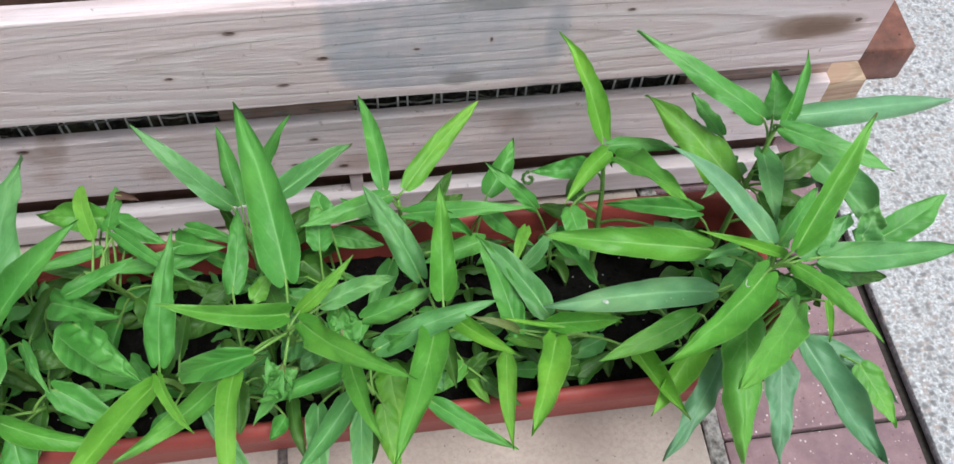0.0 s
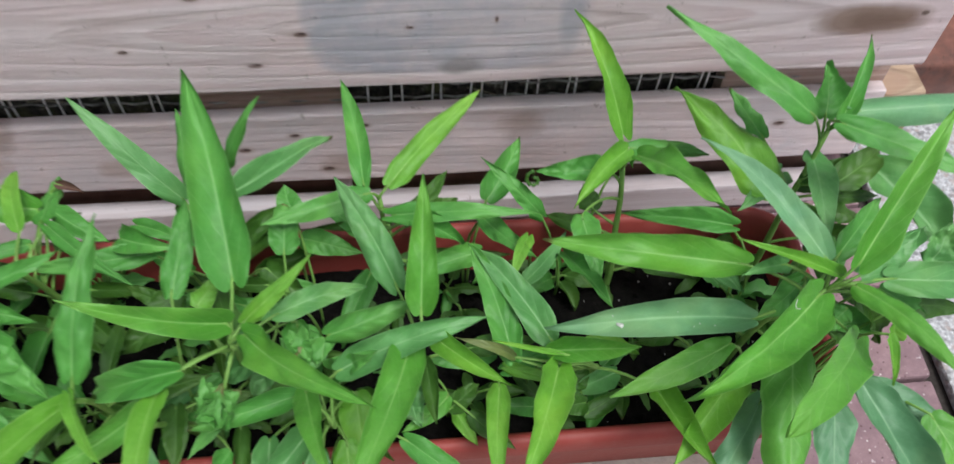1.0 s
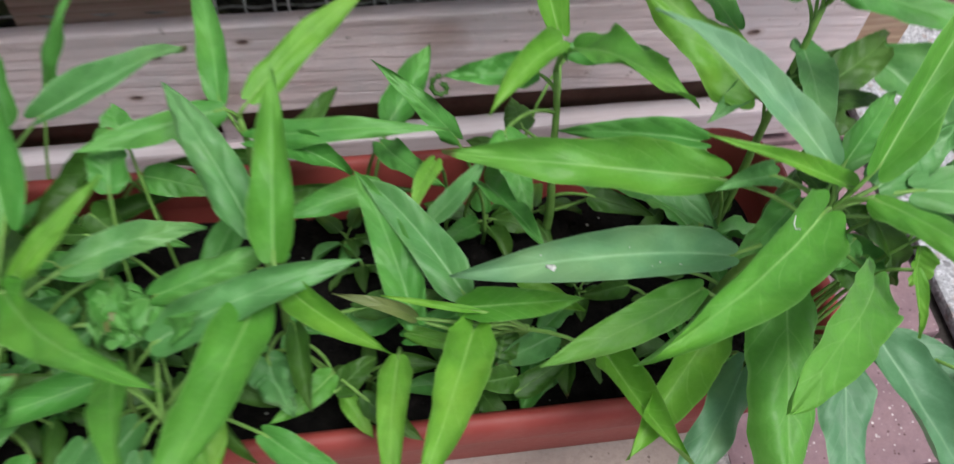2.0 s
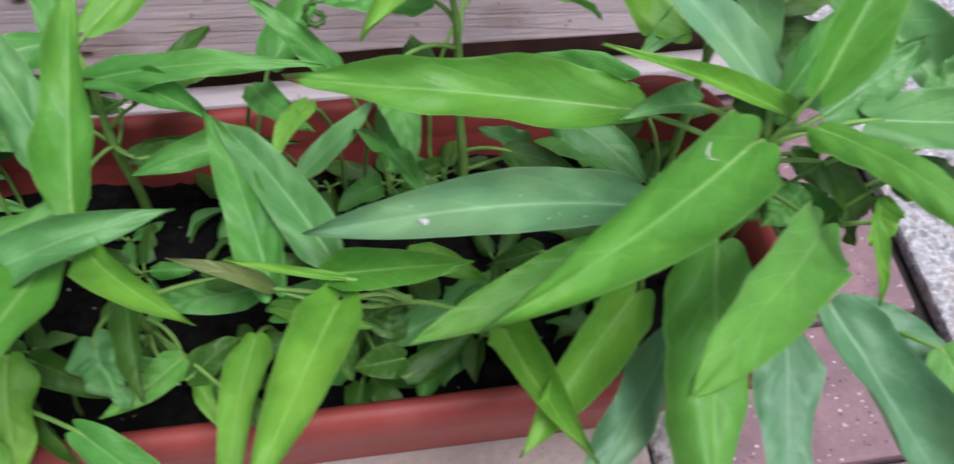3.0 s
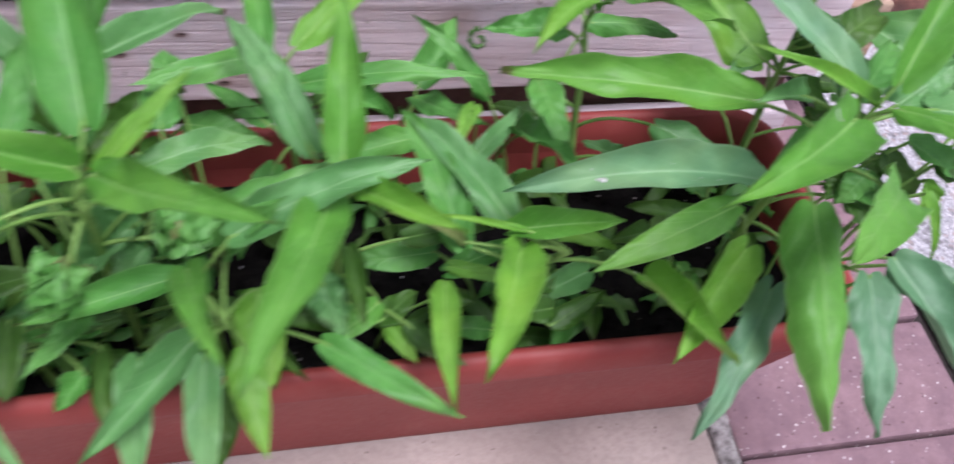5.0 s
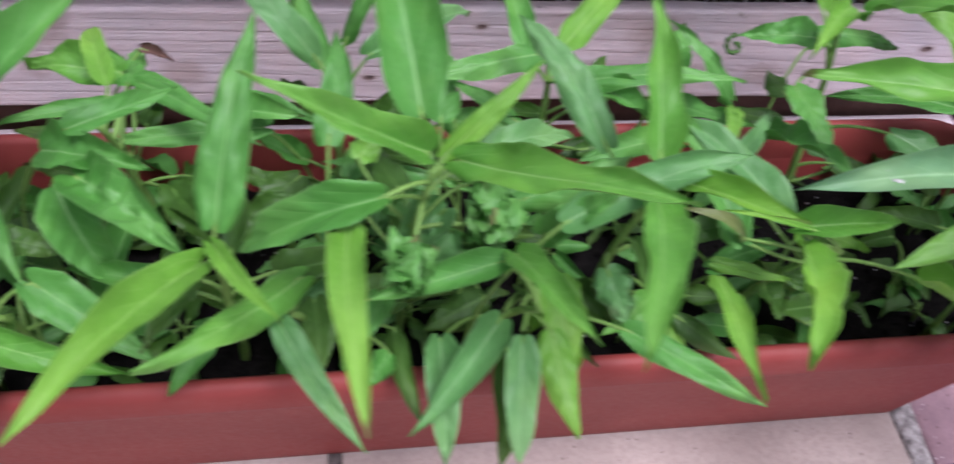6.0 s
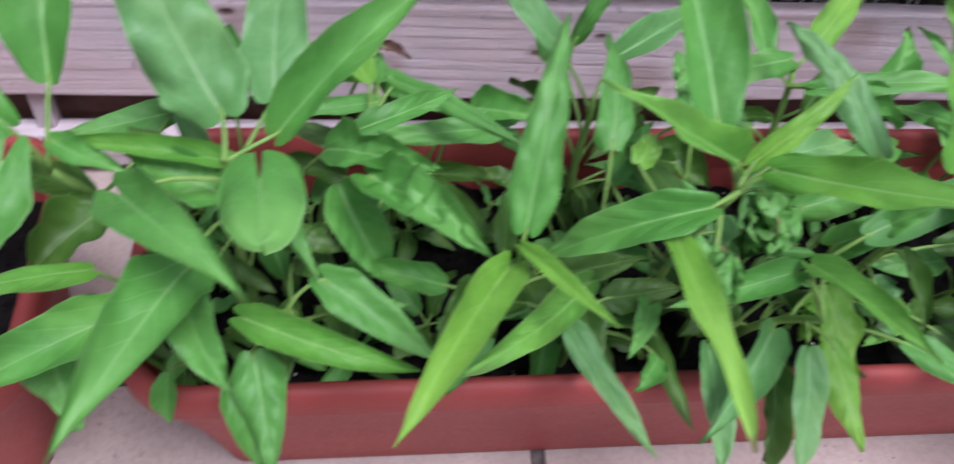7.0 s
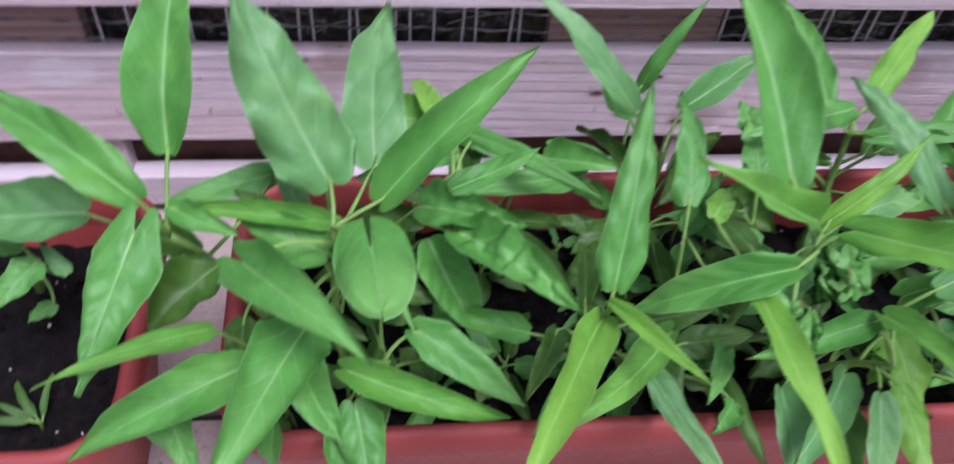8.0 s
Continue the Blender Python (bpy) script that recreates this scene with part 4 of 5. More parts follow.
p.leaf((0.104, 0.128, 0.210), (0.049, 0.111, 0.210), 0.019, GREEN)
p.leaf((0.058, 0.028, 0.235), (0.063, -0.010, 0.220), 0.012, DEEP_SHADED)
p.leaf((0.090, 0.041, 0.225), (0.137, 0.043, 0.225), 0.015, DEEP_SHADED)
p.leaf((0.088, 0.005, 0.195), (0.116, -0.020, 0.190), 0.015, DEEP_SHADED)
p.leaf((0.104, 0.030, 0.180), (0.131, 0.026, 0.180), 0.013, DEEP_SHADED)
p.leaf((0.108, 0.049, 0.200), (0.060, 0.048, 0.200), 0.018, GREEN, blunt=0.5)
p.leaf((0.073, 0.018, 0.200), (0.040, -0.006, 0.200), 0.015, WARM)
p.leaf((0.073, 0.012, 0.190), (0.096, 0.030, 0.190), 0.015, DEEP_SHADED)
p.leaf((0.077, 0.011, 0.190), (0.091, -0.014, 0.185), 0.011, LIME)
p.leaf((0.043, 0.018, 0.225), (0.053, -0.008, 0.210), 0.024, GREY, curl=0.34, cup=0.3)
p.leaf((0.031, 0.032, 0.190), (0.052, 0.011, 0.190), 0.017, DEEP_SHADED)
p = Plant((0.148, 0.045, SOIL_Z), (0.171, 0.015, 0.236), "water spinach plant with paired drooping leaves over the rim")
p.leaf((0.116, 0.027, 0.236), (0.093, 0.105, 0.258), 0.021, GREEN)
p.leaf((0.142, 0.032, 0.246), (0.093, 0.105, 0.259), 0.022, GREY)
p.leaf((0.142, 0.023, 0.249), (0.198, 0.017, 0.258), 0.017, WARM)
p.leaf((0.143, 0.010, 0.248), (0.109, -0.070, 0.264), 0.024, LIME, lobe=0.09)
p.leaf((0.107, 0.015, 0.218), (0.098, -0.071, 0.233), 0.017, LIME)
p.leaf((0.272, -0.020, 0.238), (0.214, -0.088, 0.219), 0.022, BLUE)
p.leaf((0.260, -0.002, 0.251), (0.204, -0.059, 0.242), 0.023, LIME, taper=2.6)
p.leaf((0.209, -0.004, 0.235), (0.230, -0.070, 0.254), 0.019, LIME)
p.leaf((0.114, 0.035, 0.200), (0.164, 0.049, 0.200), 0.015, GREEN)
p.leaf((0.114, 0.035, 0.205), (0.161, 0.021, 0.200), 0.010, LIME)
p.leaf((0.141, 0.020, 0.200), (0.145, -0.001, 0.198), 0.016, DEEP_SHADED)
p.leaf((0.166, 0.116, 0.221), (0.184, 0.047, 0.262), 0.018, GREEN)
p.leaf((0.131, 0.084, 0.235), (0.166, 0.123, 0.238), 0.012, GREY)
p.leaf((0.144, 0.018, 0.255), (0.101, 0.028, 0.260), 0.004, LIME, fold=0.7)
p.leaf((0.117, 0.025, 0.239), (0.078, 0.034, 0.256), 0.0075, DUSK, fold=0.5, arch=0.24, wave=0.2)
p.leaf((0.168, 0.008, 0.195), (0.145, 0.006, 0.195), 0.016, DEEP_SHADED)
p.leaf((0.168, 0.003, 0.185), (0.202, 0.020, 0.190), 0.014, DEEP_SHADED)
p.leaf((0.160, 0.017, 0.200), (0.168, 0.040, 0.200), 0.020, DEEP_SHADED)
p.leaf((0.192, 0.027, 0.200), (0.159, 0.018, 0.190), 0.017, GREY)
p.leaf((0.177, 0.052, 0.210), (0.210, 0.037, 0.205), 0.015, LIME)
p.leaf((0.240, 0.056, 0.195), (0.213, 0.054, 0.190), 0.014, DEEP_SHADED)
p = Plant((-0.062, 0.048, SOIL_Z), (-0.057, 0.014, 0.302), "tall water spinach plant with a broad upright leaf")
p.leaf((-0.057, 0.058, 0.305), (-0.084, 0.177, 0.364), 0.033, GREEN, taper=2.0)
p.leaf((-0.057, 0.024, 0.311), (-0.131, 0.009, 0.373), 0.019, WARM)
p.leaf((-0.044, 0.011, 0.319), (0.027, -0.059, 0.370), 0.021, WARM, fold=0.15, cup=0.1)
p.leaf((-0.047, 0.028, 0.307), (-0.006, 0.047, 0.344), 0.012, LIME, fold=0.6)
p.leaf((-0.031, 0.037, 0.295), (0.024, 0.061, 0.282), 0.016, GREY, curl=0.10)
p.leaf((-0.080, -0.008, 0.318), (-0.140, 0.004, 0.270), 0.020, GREEN)
p.leaf((-0.093, -0.013, 0.307), (-0.091, -0.115, 0.323), 0.015, LIME, lobe=0.02, taper=3.4)
p.leaf((-0.091, 0.075, 0.240), (-0.065, 0.109, 0.250), 0.013, GREEN)
p.leaf((-0.049, 0.098, 0.230), (-0.083, 0.099, 0.235), 0.011, DEEP_SHADED)
p.leaf((-0.041, 0.079, 0.225), (-0.087, 0.088, 0.230), 0.016, GREEN)
p.leaf((-0.042, 0.043, 0.250), (-0.070, 0.023, 0.235), 0.024, GREY, curl=0.35, cup=1.3)
p.leaf((-0.039, 0.037, 0.240), (-0.057, 0.017, 0.225), 0.018, GREY, curl=0.4, cup=1.2)
p.leaf((-0.051, 0.049, 0.250), (-0.071, 0.050, 0.240), 0.017, GREEN, curl=0.35, cup=1.0)
p.leaf((-0.023, 0.048, 0.265), (-0.018, 0.019, 0.250), 0.018, GREEN, curl=0.4, cup=1.2)
p.leaf((-0.017, 0.029, 0.190), (-0.052, 0.013, 0.185), 0.023, DEEP_SHADED)
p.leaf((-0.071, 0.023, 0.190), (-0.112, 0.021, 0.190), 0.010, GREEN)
p.leaf((-0.008, -0.019, 0.190), (-0.015, -0.050, 0.160), 0.018, DEEP_SHADED)
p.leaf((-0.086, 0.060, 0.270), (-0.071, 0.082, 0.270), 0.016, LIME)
p.leaf((-0.051, 0.118, 0.220), (-0.022, 0.096, 0.210), 0.024, DEEP_SHADED)
p.leaf((-0.054, 0.030, 0.230), (-0.025, 0.024, 0.220), 0.023, DEEP_SHADED)
p.crumpled_head((-0.068, -0.009, 0.280), 0.014, GREEN, 3)
p.crumpled_head((-0.021, 0.036, 0.257), 0.017, GREEN, 8)
p.lower_leaves(4, 71)
p = Plant((-0.092, 0.135, SOIL_Z), (-0.093, 0.130, 0.247), "water spinach plant with narrow leaves against the crate")
p.leaf((-0.100, 0.065, 0.278), (-0.094, 0.130, 0.295), 0.019, GREEN)
p.leaf((-0.106, 0.160, 0.252), (-0.173, 0.202, 0.317), 0.019, GREY)
p.leaf((-0.102, 0.176, 0.232), (-0.121, 0.252, 0.245), 0.018, GREEN)
p.leaf((-0.086, 0.214, 0.219), (-0.054, 0.223, 0.285), 0.012, GREEN)
p.leaf((-0.073, 0.166, 0.248), (-0.002, 0.233, 0.230), 0.021, GREY)
p.leaf((-0.150, 0.169, 0.210), (-0.102, 0.146, 0.210), 0.014, GREEN)
p.leaf((-0.064, 0.080, 0.235), (-0.103, 0.088, 0.240), 0.013, GREEN)
p.leaf((-0.052, 0.165, 0.200), (-0.089, 0.126, 0.200), 0.023, DEEP_SHADED)
p.leaf((-0.158, 0.151, 0.220), (-0.114, 0.134, 0.230), 0.022, GREEN)
p.leaf((-0.036, 0.117, 0.240), (-0.035, 0.153, 0.250), 0.022, GREEN, blunt=0.5)
p.lower_leaves(6, 72)
p = Plant((-0.015, 0.030, SOIL_Z), (-0.002, -0.015, 0.239), "bushy water spinach plant hanging over the trough rim")
p.leaf((-0.022, -0.004, 0.266), (-0.087, -0.019, 0.261), 0.016, GREEN)
p.leaf((-0.016, -0.004, 0.271), (0.003, -0.074, 0.301), 0.017, WARM)
p.leaf((0.005, -0.021, 0.229), (0.013, -0.069, 0.209), 0.020, LIME)
p.leaf((-0.012, -0.028, 0.236), (-0.015, -0.074, 0.195), 0.017, GREY, taper=3.6)
p.leaf((-0.047, -0.007, 0.205), (-0.049, -0.066, 0.186), 0.019, GREY, taper=3.2)
p.leaf((-0.019, -0.008, 0.221), (-0.069, -0.063, 0.212), 0.020, GREY)
p.leaf((0.043, -0.024, 0.231), (0.103, -0.067, 0.225), 0.016, GREEN)
p.leaf((0.001, 0.011, 0.266), (0.029, -0.003, 0.316), 0.017, GREEN)
p.leaf((0.038, 0.025, 0.190), (0.070, 0.021, 0.190), 0.008, GREEN)
p.leaf((0.011, 0.006, 0.215), (-0.001, -0.008, 0.210), 0.019, LIME)
p.leaf((-0.013, -0.016, 0.200), (-0.019, -0.064, 0.170), 0.016, DEEP_SHADED)
p.leaf((0.012, 0.012, 0.230), (0.017, -0.034, 0.210), 0.025, LIME)
p.lower_leaves(3, 73)
p = Plant((-0.108, 0.028, SOIL_Z), (-0.121, -0.003, 0.229), "low water spinach plant drooping over the rim")
p.leaf((-0.069, 0.010, 0.192), (-0.059, -0.045, 0.190), 0.012, DEEP_SHADED)
p.leaf((-0.126, -0.011, 0.236), (-0.088, -0.070, 0.213), 0.015, GREY)
p.leaf((-0.115, 0.006, 0.247), (-0.182, -0.056, 0.271), 0.018, WARM)
p.leaf((-0.117, 0.114, 0.200), (-0.150, 0.076, 0.190), 0.021, DEEP_SHADED)
p.leaf((-0.096, 0.044, 0.190), (-0.127, 0.021, 0.190), 0.012, GREY)
p.leaf((-0.064, 0.028, 0.190), (-0.107, 0.015, 0.190), 0.011, DEEP_SHADED)
p.leaf((-0.058, 0.059, 0.190), (-0.039, 0.037, 0.190), 0.013, DEEP_SHADED)
p.leaf((-0.073, -0.010, 0.200), (-0.087, -0.024, 0.192), 0.014, GREEN)
p.leaf((-0.121, 0.093, 0.200), (-0.158, 0.070, 0.190), 0.025, DEEP_SHADED)
p.lower_leaves(3, 74)
p = Plant((-0.152, 0.034, SOIL_Z), (-0.153, 0.001, 0.268), "water spinach plant with a crisp upright leaf and crumpled side leaf")
p.leaf((-0.150, 0.010, 0.285), (-0.130, 0.083, 0.345), 0.023, GREEN, lobe=0.05, taper=1.9)
p.leaf((-0.159, -0.006, 0.273), (-0.211, -0.103, 0.310), 0.0195, LIME, lobe=0.09, taper=3.0)
p.leaf((-0.151, -0.001, 0.282), (-0.122, -0.052, 0.299), 0.009, LIME, fold=0.6)
p.leaf((-0.161, 0.001, 0.205), (-0.182, -0.020, 0.188), 0.014, GREEN)
p.leaf((-0.219, 0.057, 0.266), (-0.166, -0.000, 0.277), 0.025, GREEN, curl=0.38, wave=0.15)
p.leaf((-0.234, 0.069, 0.246), (-0.209, 0.035, 0.206), 0.027, GREEN)
p.leaf((-0.188, 0.108, 0.200), (-0.165, 0.069, 0.195), 0.021, DEEP_SHADED)
p.leaf((-0.239, 0.080, 0.260), (-0.183, 0.056, 0.270), 0.025, GREEN, curl=0.16, wave=0.1)
p.leaf((-0.128, 0.107, 0.200), (-0.155, 0.122, 0.200), 0.012, DEEP_SHADED)
p.lower_leaves(4, 75)
p = Plant((-0.255, 0.036, SOIL_Z), (-0.259, 0.009, 0.221), "low water spinach plant with broad spreading leaves")
p.leaf((-0.241, 0.021, 0.231), (-0.186, -0.011, 0.205), 0.024, GREEN)
p.leaf((-0.278, -0.002, 0.235), (-0.196, -0.022, 0.215), 0.018, WARM)
p.leaf((-0.274, -0.010, 0.214), (-0.265, -0.056, 0.184), 0.026, GREEN)
p.leaf((-0.258, 0.058, 0.200), (-0.236, 0.050, 0.200), 0.021, DEEP_SHADED)
p.leaf((-0.285, -0.018, 0.200), (-0.270, -0.048, 0.165), 0.017, GREEN)
p.leaf((-0.269, 0.002, 0.200), (-0.250, 0.000, 0.195), 0.015, DEEP_SHADED)
p.lower_leaves(3, 76)
p = Plant((-0.285, 0.060, SOIL_Z), (-0.281, 0.036, 0.298), "tall water spinach plant with heart-shaped and large pointed leaves")
p.leaf((-0.263, 0.012, 0.312), (-0.259, -0.026, 0.322), 0.035, GREEN, heart=0.62, arch=0.02, fold=0.10, cup=-0.15, wave=0.0, cols=10, rows=30)
p.leaf((-0.319, 0.014, 0.302), (-0.263, -0.052, 0.325), 0.026, GREEN, lobe=0.14, fold=0.1)
p.leaf((-0.293, -0.011, 0.285), (-0.329, -0.098, 0.295), 0.036, GREEN, lobe=0.10, fold=0.12, cup=0.1, taper=1.35)
p.leaf((-0.299, -0.006, 0.262), (-0.277, -0.049, 0.250), 0.023, GREEN)
p.leaf((-0.282, 0.055, 0.309), (-0.320, 0.102, 0.385), 0.040, GREY, lobe=0.04)
p.leaf((-0.258, 0.047, 0.305), (-0.187, 0.082, 0.367), 0.022, GREEN)
p.leaf((-0.261, 0.073, 0.302), (-0.253, 0.181, 0.311), 0.034, GREY)
p.leaf((-0.281, 0.053, 0.280), (-0.358, 0.061, 0.285), 0.012, WARM, fold=0.4, wave=0.06)
p.leaf((-0.286, 0.043, 0.270), (-0.329, 0.057, 0.280), 0.024, GREEN)
p.leaf((-0.262, 0.053, 0.250), (-0.243, 0.015, 0.240), 0.010, GREEN)
p.leaf((-0.299, 0.079, 0.250), (-0.318, 0.113, 0.285), 0.013, GREY, fold=0.2, wave=0.06)
p.lower_leaves(4, 77)
p = Plant((-0.326, 0.075, SOIL_Z), (-0.360, 0.049, 0.278), "leaning water spinach plant at the end of the trough")
p.leaf((-0.325, -0.009, 0.251), (-0.408, -0.036, 0.216), 0.028, GREEN, lobe=0.08, taper=1.5)
p.leaf((-0.359, 0.078, 0.306), (-0.351, 0.149, 0.365), 0.036, GREEN, lobe=0.02, mid=1.0, wave=0.05)
p.leaf((-0.370, 0.048, 0.309), (-0.453, 0.106, 0.325), 0.025, GREEN)
p.leaf((-0.366, 0.025, 0.309), (-0.385, -0.039, 0.285), 0.034, GREEN, lobe=0.20, fold=0.1, cup=-0.2, taper=1.35, wave=0.04)
p.leaf((-0.414, 0.088, 0.250), (-0.486, 0.090, 0.246), 0.035, GREY, wave=0.05)
p.leaf((-0.338, 0.004, 0.265), (-0.394, -0.046, 0.305), 0.012, WARM)
p.leaf((-0.342, 0.051, 0.250), (-0.374, 0.018, 0.240), 0.027, DEEP_SHADED)
p.leaf((-0.369, 0.001, 0.219), (-0.354, -0.033, 0.189), 0.026, GREEN)
p.leaf((-0.314, 0.098, 0.268), (-0.370, 0.086, 0.262), 0.017, GREEN, fold=0.15, cup=0.1, wave=0.06)
p.leaf((-0.358, 0.057, 0.290), (-0.326, 0.047, 0.280), 0.014, GREEN)
p.leaf((-0.315, -0.010, 0.200), (-0.318, -0.021, 0.170), 0.013, GREEN)
p.lower_leaves(3, 78)
p = Plant((-0.480, 0.125, SOIL_Z), (-0.448, 0.083, 0.210), "young water spinach plant in the bare trough")
p.leaf((-0.442, 0.076, 0.225), (-0.462, 0.052, 0.215), 0.020, GREEN)
p.leaf((-0.429, 0.075, 0.215), (-0.443, 0.089, 0.225), 0.010, GREY)
p.leaf((-0.453, 0.089, 0.165), (-0.468, 0.080, 0.160), 0.011, GREEN)
p.leaf((-0.454, 0.089, 0.220), (-0.479, 0.093, 0.220), 0.014, GREEN)
p = Plant((-0.208, 0.135, SOIL_Z), (-0.221, 0.109, 0.250), "thin water spinach plant by the rear rim")
p.leaf((-0.223, 0.075, 0.279), (-0.174, 0.102, 0.281), 0.014, GREEN)
p.leaf((-0.202, 0.151, 0.240), (-0.136, 0.092, 0.250), 0.013, GREEN)
p.leaf((-0.218, 0.144, 0.246), (-0.237, 0.207, 0.237), 0.014, LIME, blunt=1.0, lobe=0.02, fold=0.3, wave=0.05)
p.leaf((-0.213, 0.162, 0.229), (-0.218, 0.225, 0.203), 0.015, GREEN, blunt=0.8, lobe=0.02, fold=0.3)
p.leaf((-0.219, 0.178, 0.225), (-0.272, 0.184, 0.225), 0.028, WARM, fold=0.1)
p.leaf((-0.210, 0.179, 0.222), (-0.167, 0.152, 0.215), 0.018, GREEN)
p.leaf((-0.210, 0.203, 0.222), (-0.192, 0.199, 0.215), 0.008, DARKWOOD, fold=0.8)
p.leaf((-0.214, 0.140, 0.235), (-0.272, 0.120, 0.240), 0.011, GREEN)
p.leaf((-0.137, 0.140, 0.215), (-0.228, 0.135, 0.210), 0.019, GREEN)
p.leaf((-0.295, 0.154, 0.240), (-0.300, 0.182, 0.250), 0.022, GREEN, blunt=0.6)
p.lower_leaves(6, 79)


# ---- small seedlings on the soil ----
def seedling(label, seed, leaves, size, slim=1.0, start=0.0, lift=0.0):
    """A low sprout with a few small rounded or slim leaves, the first of them turned to start."""
    rnd = random.Random(seed)
    ob = thing("seedling", label, "seedling", group="seedlings on the soil")
    h = size * rnd.uniform(0.7, 1.2)
    part("stem", tube([(0, 0, -0.006), (0.001, 0.001, h * 0.5), (0.002, -0.001, h)], [0.0014, 0.0012, 0.0009], 6), STEM, ob, "", True)
    for k in range(leaves):
        a = start + (k * 2.4 if slim == 1.0 else k * 0.55) + rnd.uniform(-0.4, 0.4) * slim
        d = Vector((math.cos(a), math.sin(a), 0))
        foot = Vector((0.001, 0, h * (0.55 + 0.45 * k / leaves))) + d * size * 0.30
        tip = foot + d * size * rnd.uniform(0.9, 1.4) + Vector((0, 0, size * (lift + rnd.uniform(-0.3, 0.15))))
        # mostly the darker green, which carries the dimness under the taller leaves
        lf = part("leaf", blade(foot, tip, size * slim * rnd.uniform(0.42, 0.62), lobe=0.05, blunt=0.6, arch=0.10, rows=8, cols=3), rnd.choice((DEEP_SHADED, DEEP_SHADED, GREEN, DEEP_SHADED)), ob, "", True)
        part("petiole", tube(bow((0.001, 0, foot.z - 0.004), foot, (0, 0, 0.001), 3), 0.0007, 5), STEM, lf, "", True)
    return ob


def soil_level(x, y):
    return SOIL_Z + 0.007 * noise.noise(Vector((x * 16, y * 16, 1))) + 0.004 * noise.noise(Vector((x * 60, y * 60, 4)))


kinds = [seedling("small green sprout growing from the dark potting soil", 11 + k, n, s) for k, (n, s) in enumerate(((4, 0.017), (5, 0.021), (6, 0.026), (3, 0.014), (5, 0.030), (4, 0.023)))]
rnd = random.Random(5)
spots = []
while len(spots) < 44:
    x, y = rnd.uniform(TR_X0 + 0.015, TR_X1 - 0.015), rnd.uniform(0.022, RIM_D - 0.018)
    if all((x - a) ** 2 + (y - b) ** 2 > 0.016 ** 2 for a, b in spots):
        spots.append((x, y))
for k, (x, y) in enumerate(spots):
    turn = rnd.uniform(0, 360)
    m = pose(x, y, soil_level(x, y), rnd.uniform(-8, 8), rnd.uniform(-8, 8), turn)
    if k < len(kinds):
        kinds[k].matrix_basis = m
    else:
        copy_thing(kinds[k % len(kinds)], m)
sprout = seedling("slim-leaved sprout beside the rim of the bare trough", 31, 4, 0.021, 0.45, 1.6, 0.35)
sprout.matrix_basis = pose(-0.457, 0.025, soil_level(-0.457, 0.025), 0, 0, 0)
for k, (x, y) in enumerate(((-0.510, 0.070), (-0.555, 0.11))):
    copy_thing(sprout, pose(x, y, soil_level(x, y), 4, -5, 70 * k + 40))

# ---- crate: blocks, wire, lining, inside ----
for x, wide in ((-1.08, 0.133), (-0.605, 0.133), (-0.131, 0.133), (0.345, 0.158)):
    part("spacer_block", board(x, x + wide, B2_Y + 0.0165, 0.100, B1_Z1 - 0.02, 0.075, WOOD_BLOCK, x * 9), WOOD_BLOCK, CRATE, "brown stained spacer block")
for x in (-0.955, -0.48, -0.012):
    part("spacer_block", board(x, x + 0.014, B2_Y + 0.006, B3_TOP - 0.01, B2_BOT + 0.02, 0.018, WOOD_LOW, x * 5), WOOD_LOW, CRATE, "")
lining = block(CX0 + 0.02, B2_END - 0.02, B2_Y + 0.030, B2_Y + 0.034, 0.105, B1_Z1 - 0.03, 0.0008, 1, 0.0, 120)
for v in lining.verts:
    v.co.y += 0.004 * noise.noise(Vector((v.co.x * 30, v.co.z * 40, 2)))
# added backing board; the darkness of the lower gap is put into its brown
part("sill_board", board(CX0, B2_END - 0.01, B2_Y + 0.024, 0.010, 0.100, 0.02, DARKWOOD, 7), DARKWOOD, CRATE, "dark brown backing added behind the lower gap")
part("lining", lining, DARK, CRATE, "dark earthy lining behind the mesh")
def cross_wire(row):
    """A level wire of the mesh, woven over and under the uprights and sagging a little to one side."""
    return tube([(x, MESH_Y + 0.0014 * (1 if k % 2 else -1), 0.1955 - 0.028 * (x + 0.475) + 0.0173 * row + 0.0008 * math.sin(x * 21 + row))
                 for k, x in enumerate(0.0248 + 0.01729 * (n + 0.5) for n in range(-66, 26))], 0.0011, 6)


mesh_panel = part("wire_mesh", cross_wire(0), GREYWIRE, CRATE, "galvanised square wire mesh", True)
for row in (-2, -1, 1, 2, 3):
    part("wire", cross_wire(row), GREYWIRE, mesh_panel, "", True)
upright = mesh_of("wire", tube([(0, 0.0012, 0.15), (0.0004, -0.0004, 0.20), (0, 0.0012, 0.255)], 0.0011, 6), WIRE, True)
for k in range(-66, 26):
    x = 0.0248 + 0.01729 * k
    if any(b - 0.004 < x < b + 0.137 for b in (-1.08, -0.605, -0.131, 0.345)):
        continue
    w = new("wire", upright)
    w.location = (x + 0.0006 * math.sin(k * 1.9), MESH_Y, 0.0)
    w.rotation_euler = (0, 0.03 * math.sin(k * 2.7), 0)
    w.parent = mesh_panel
# dry stalks caught behind the mesh
rnd = random.Random(8)
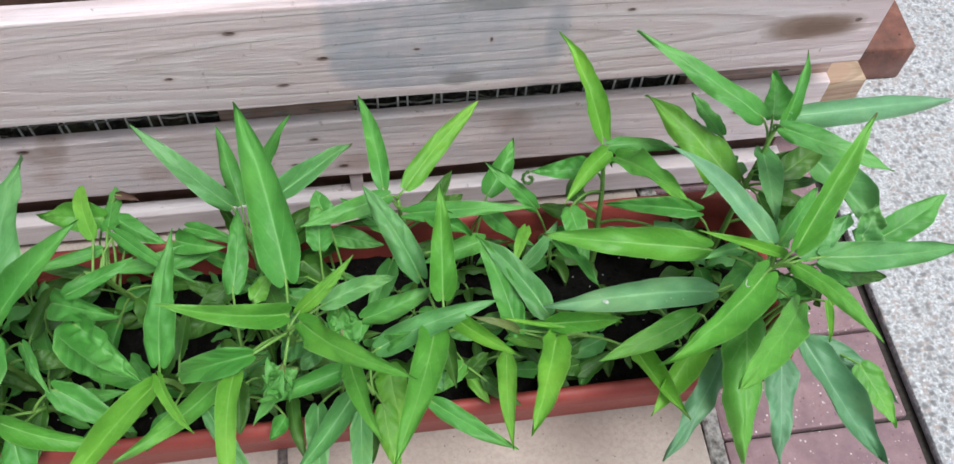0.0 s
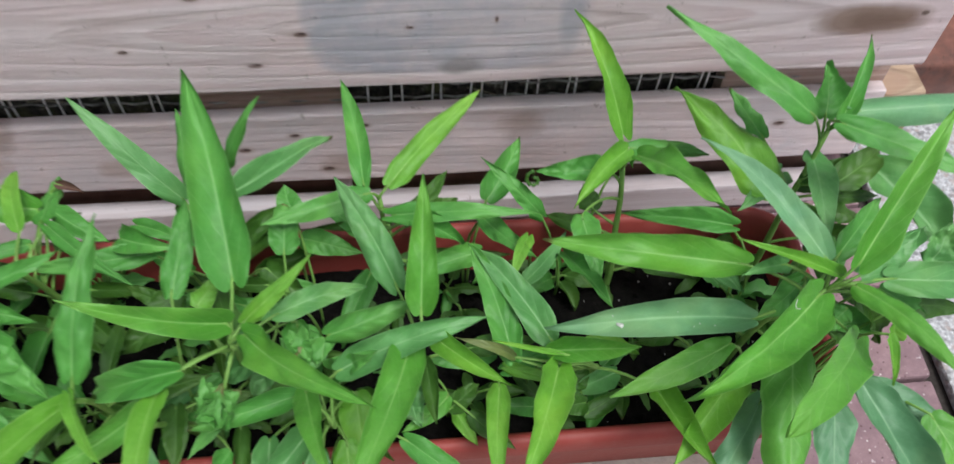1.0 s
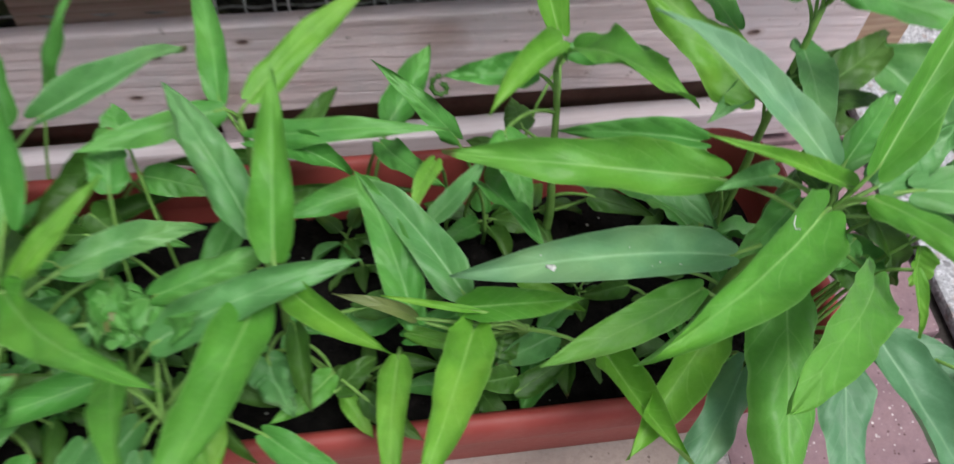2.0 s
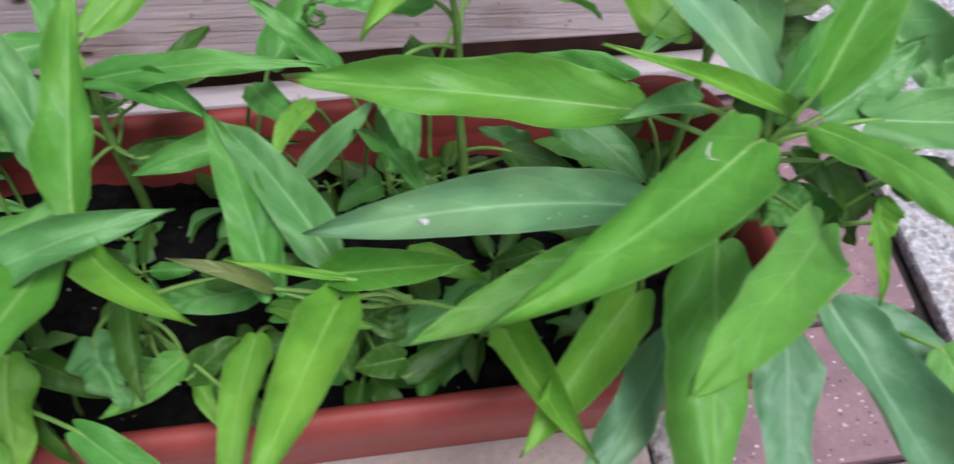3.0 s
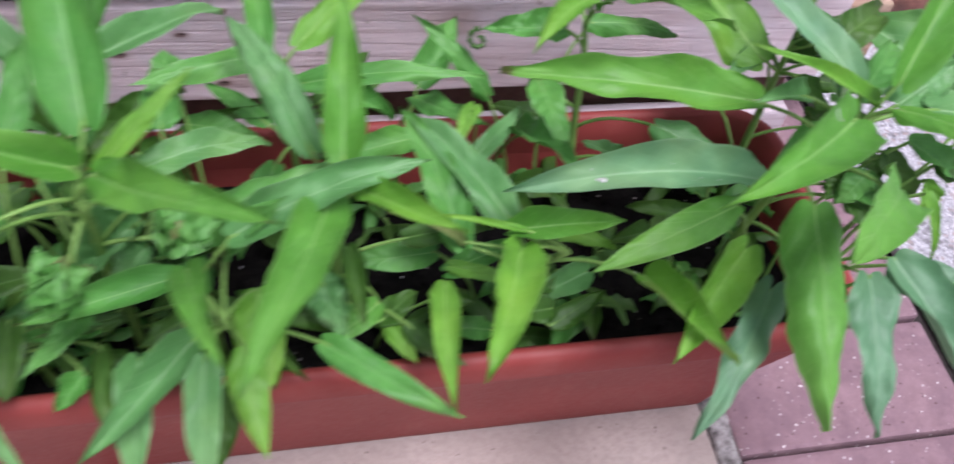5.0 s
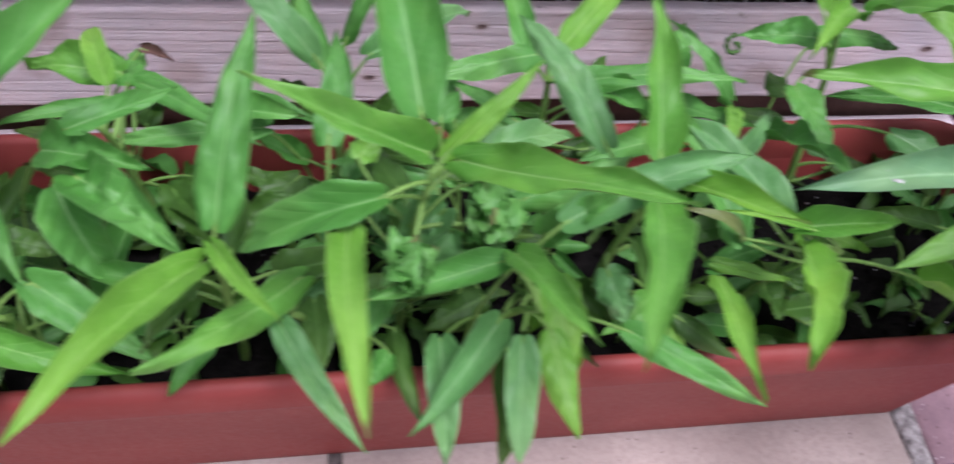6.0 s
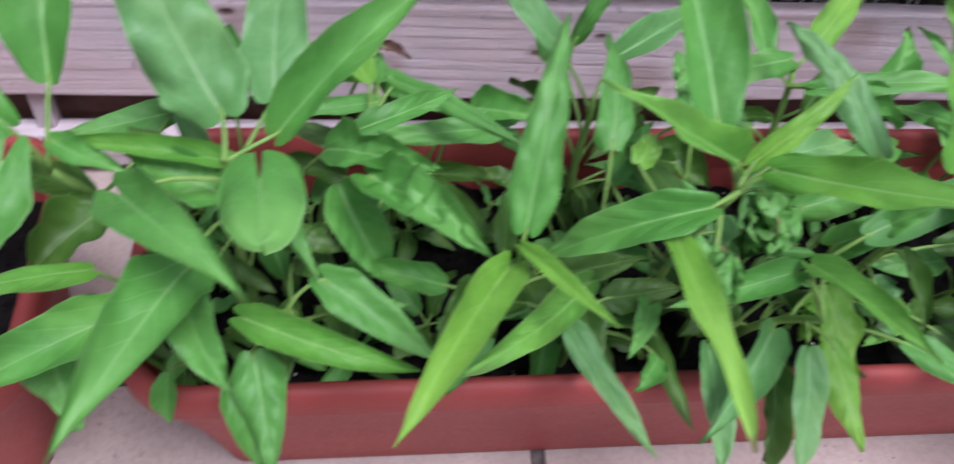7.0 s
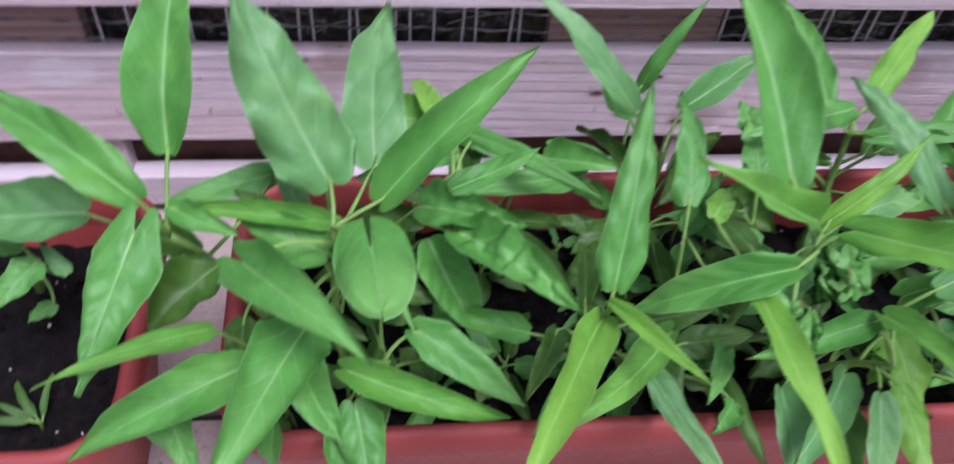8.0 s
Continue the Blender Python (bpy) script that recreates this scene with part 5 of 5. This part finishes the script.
for k in range(32):
    x, z = rnd.uniform(-0.62, 0.42), rnd.uniform(0.18, 0.24)
    a = rnd.uniform(-0.9, 0.9)
    part("dry_stalk", tube([(x, MESH_Y + 0.004, z), (x + 0.016 * math.cos(a), MESH_Y + 0.006, z + 0.016 * math.sin(a)), (x + 0.034 * math.cos(a), MESH_Y + 0.004, z + 0.030 * math.sin(a))], 0.0007, 5), STRAW, CRATE)
# the pale cut end of a cross bar and the crate's far sides
part("cross_bar", board(B2_END - 0.03, 0.563, 0.322, 0.078, 0.147, 0.062, WOOD_RAW, 4), WOOD_RAW, CRATE, "raw yellowish end of a cut cross bar")
part("side_board", block(B2_END - 0.030, B2_END - 0.006, B2_Y + 0.12, 1.05, 0.09, B1_Z1 - 0.004, 0.003, 2), WOOD_LOW, CRATE, "")
part("back_board", block(CX0, B2_END - 0.006, 1.052, 1.075, 0.02, B1_Z1 - 0.004, 0.003, 2), WOOD_LOW, CRATE, "")
part("side_board", block(CX0, CX0 + 0.024, B2_Y + 0.12, 1.05, 0.02, B1_Z1 - 0.004, 0.003, 2), WOOD_LOW, CRATE, "")
fill = block(CX0 + 0.026, B2_END - 0.032, B2_Y + 0.105, 1.045, 0.02, 0.30, 0.01, 2)
tagged(new("crate_soil", mesh_of("crate_soil", fill, SOIL)), "dark soil filling the wooden crate", "soil", kind="stuff")

# ---- the brick beside the crate ----
brick_bm = block(0.0, 0.115, 0.0, 0.215, 0.0, 0.062, 0.0065, 4, 0.0, 8)
for v in brick_bm.verts:
    v.co += noise.noise_vector(v.co * 60.0) * 0.0016
br = new("brick", mesh_of("brick", brick_bm, BRICK, True))
br.matrix_basis = pose(0.594, 0.437, 0.004, 0, 0, -2)
tagged(br, "weathered red clay brick lying on the washed concrete", "brick")


# ---- pale perlite grains and crumbs on the soil ----
def grains(name, x0, x1, count, sizes, material, label, seed):
    rnd = random.Random(seed)
    bm = bmesh.new()
    for _ in range(count):
        x, y = rnd.uniform(x0 + 0.012, x1 - 0.012), rnd.uniform(0.012, RIM_D - 0.012)
        r = rnd.uniform(*sizes)
        m = pose(x, y, soil_level(x, y) + r * 0.4, rnd.uniform(0, 90), rnd.uniform(0, 90), rnd.uniform(0, 360)) @ Matrix.Diagonal((r, r * rnd.uniform(0.6, 1), r * rnd.uniform(0.5, 0.9), 1))
        bmesh.ops.create_icosphere(bm, subdivisions=1, radius=1.0, matrix=m)
    for v in bm.verts:
        v.co += noise.noise_vector(v.co * 700) * 0.0004
    return tagged(new(name, mesh_of(name, bm, material)), label, "soil", kind="stuff")


for x0, x1, seed in ((TR_X0, TR_X1, 3), (LT_X1 - (TR_X1 - TR_X0), LT_X1, 4)):
    grains("perlite", x0, x1, 70, (0.0005, 0.0013), PERLITE, "scattered small white perlite grains on the soil", seed)
    grains("soil_crumbs", x0, x1, 520, (0.0016, 0.0042), SOIL, "dark crumbs of potting soil", seed + 10)
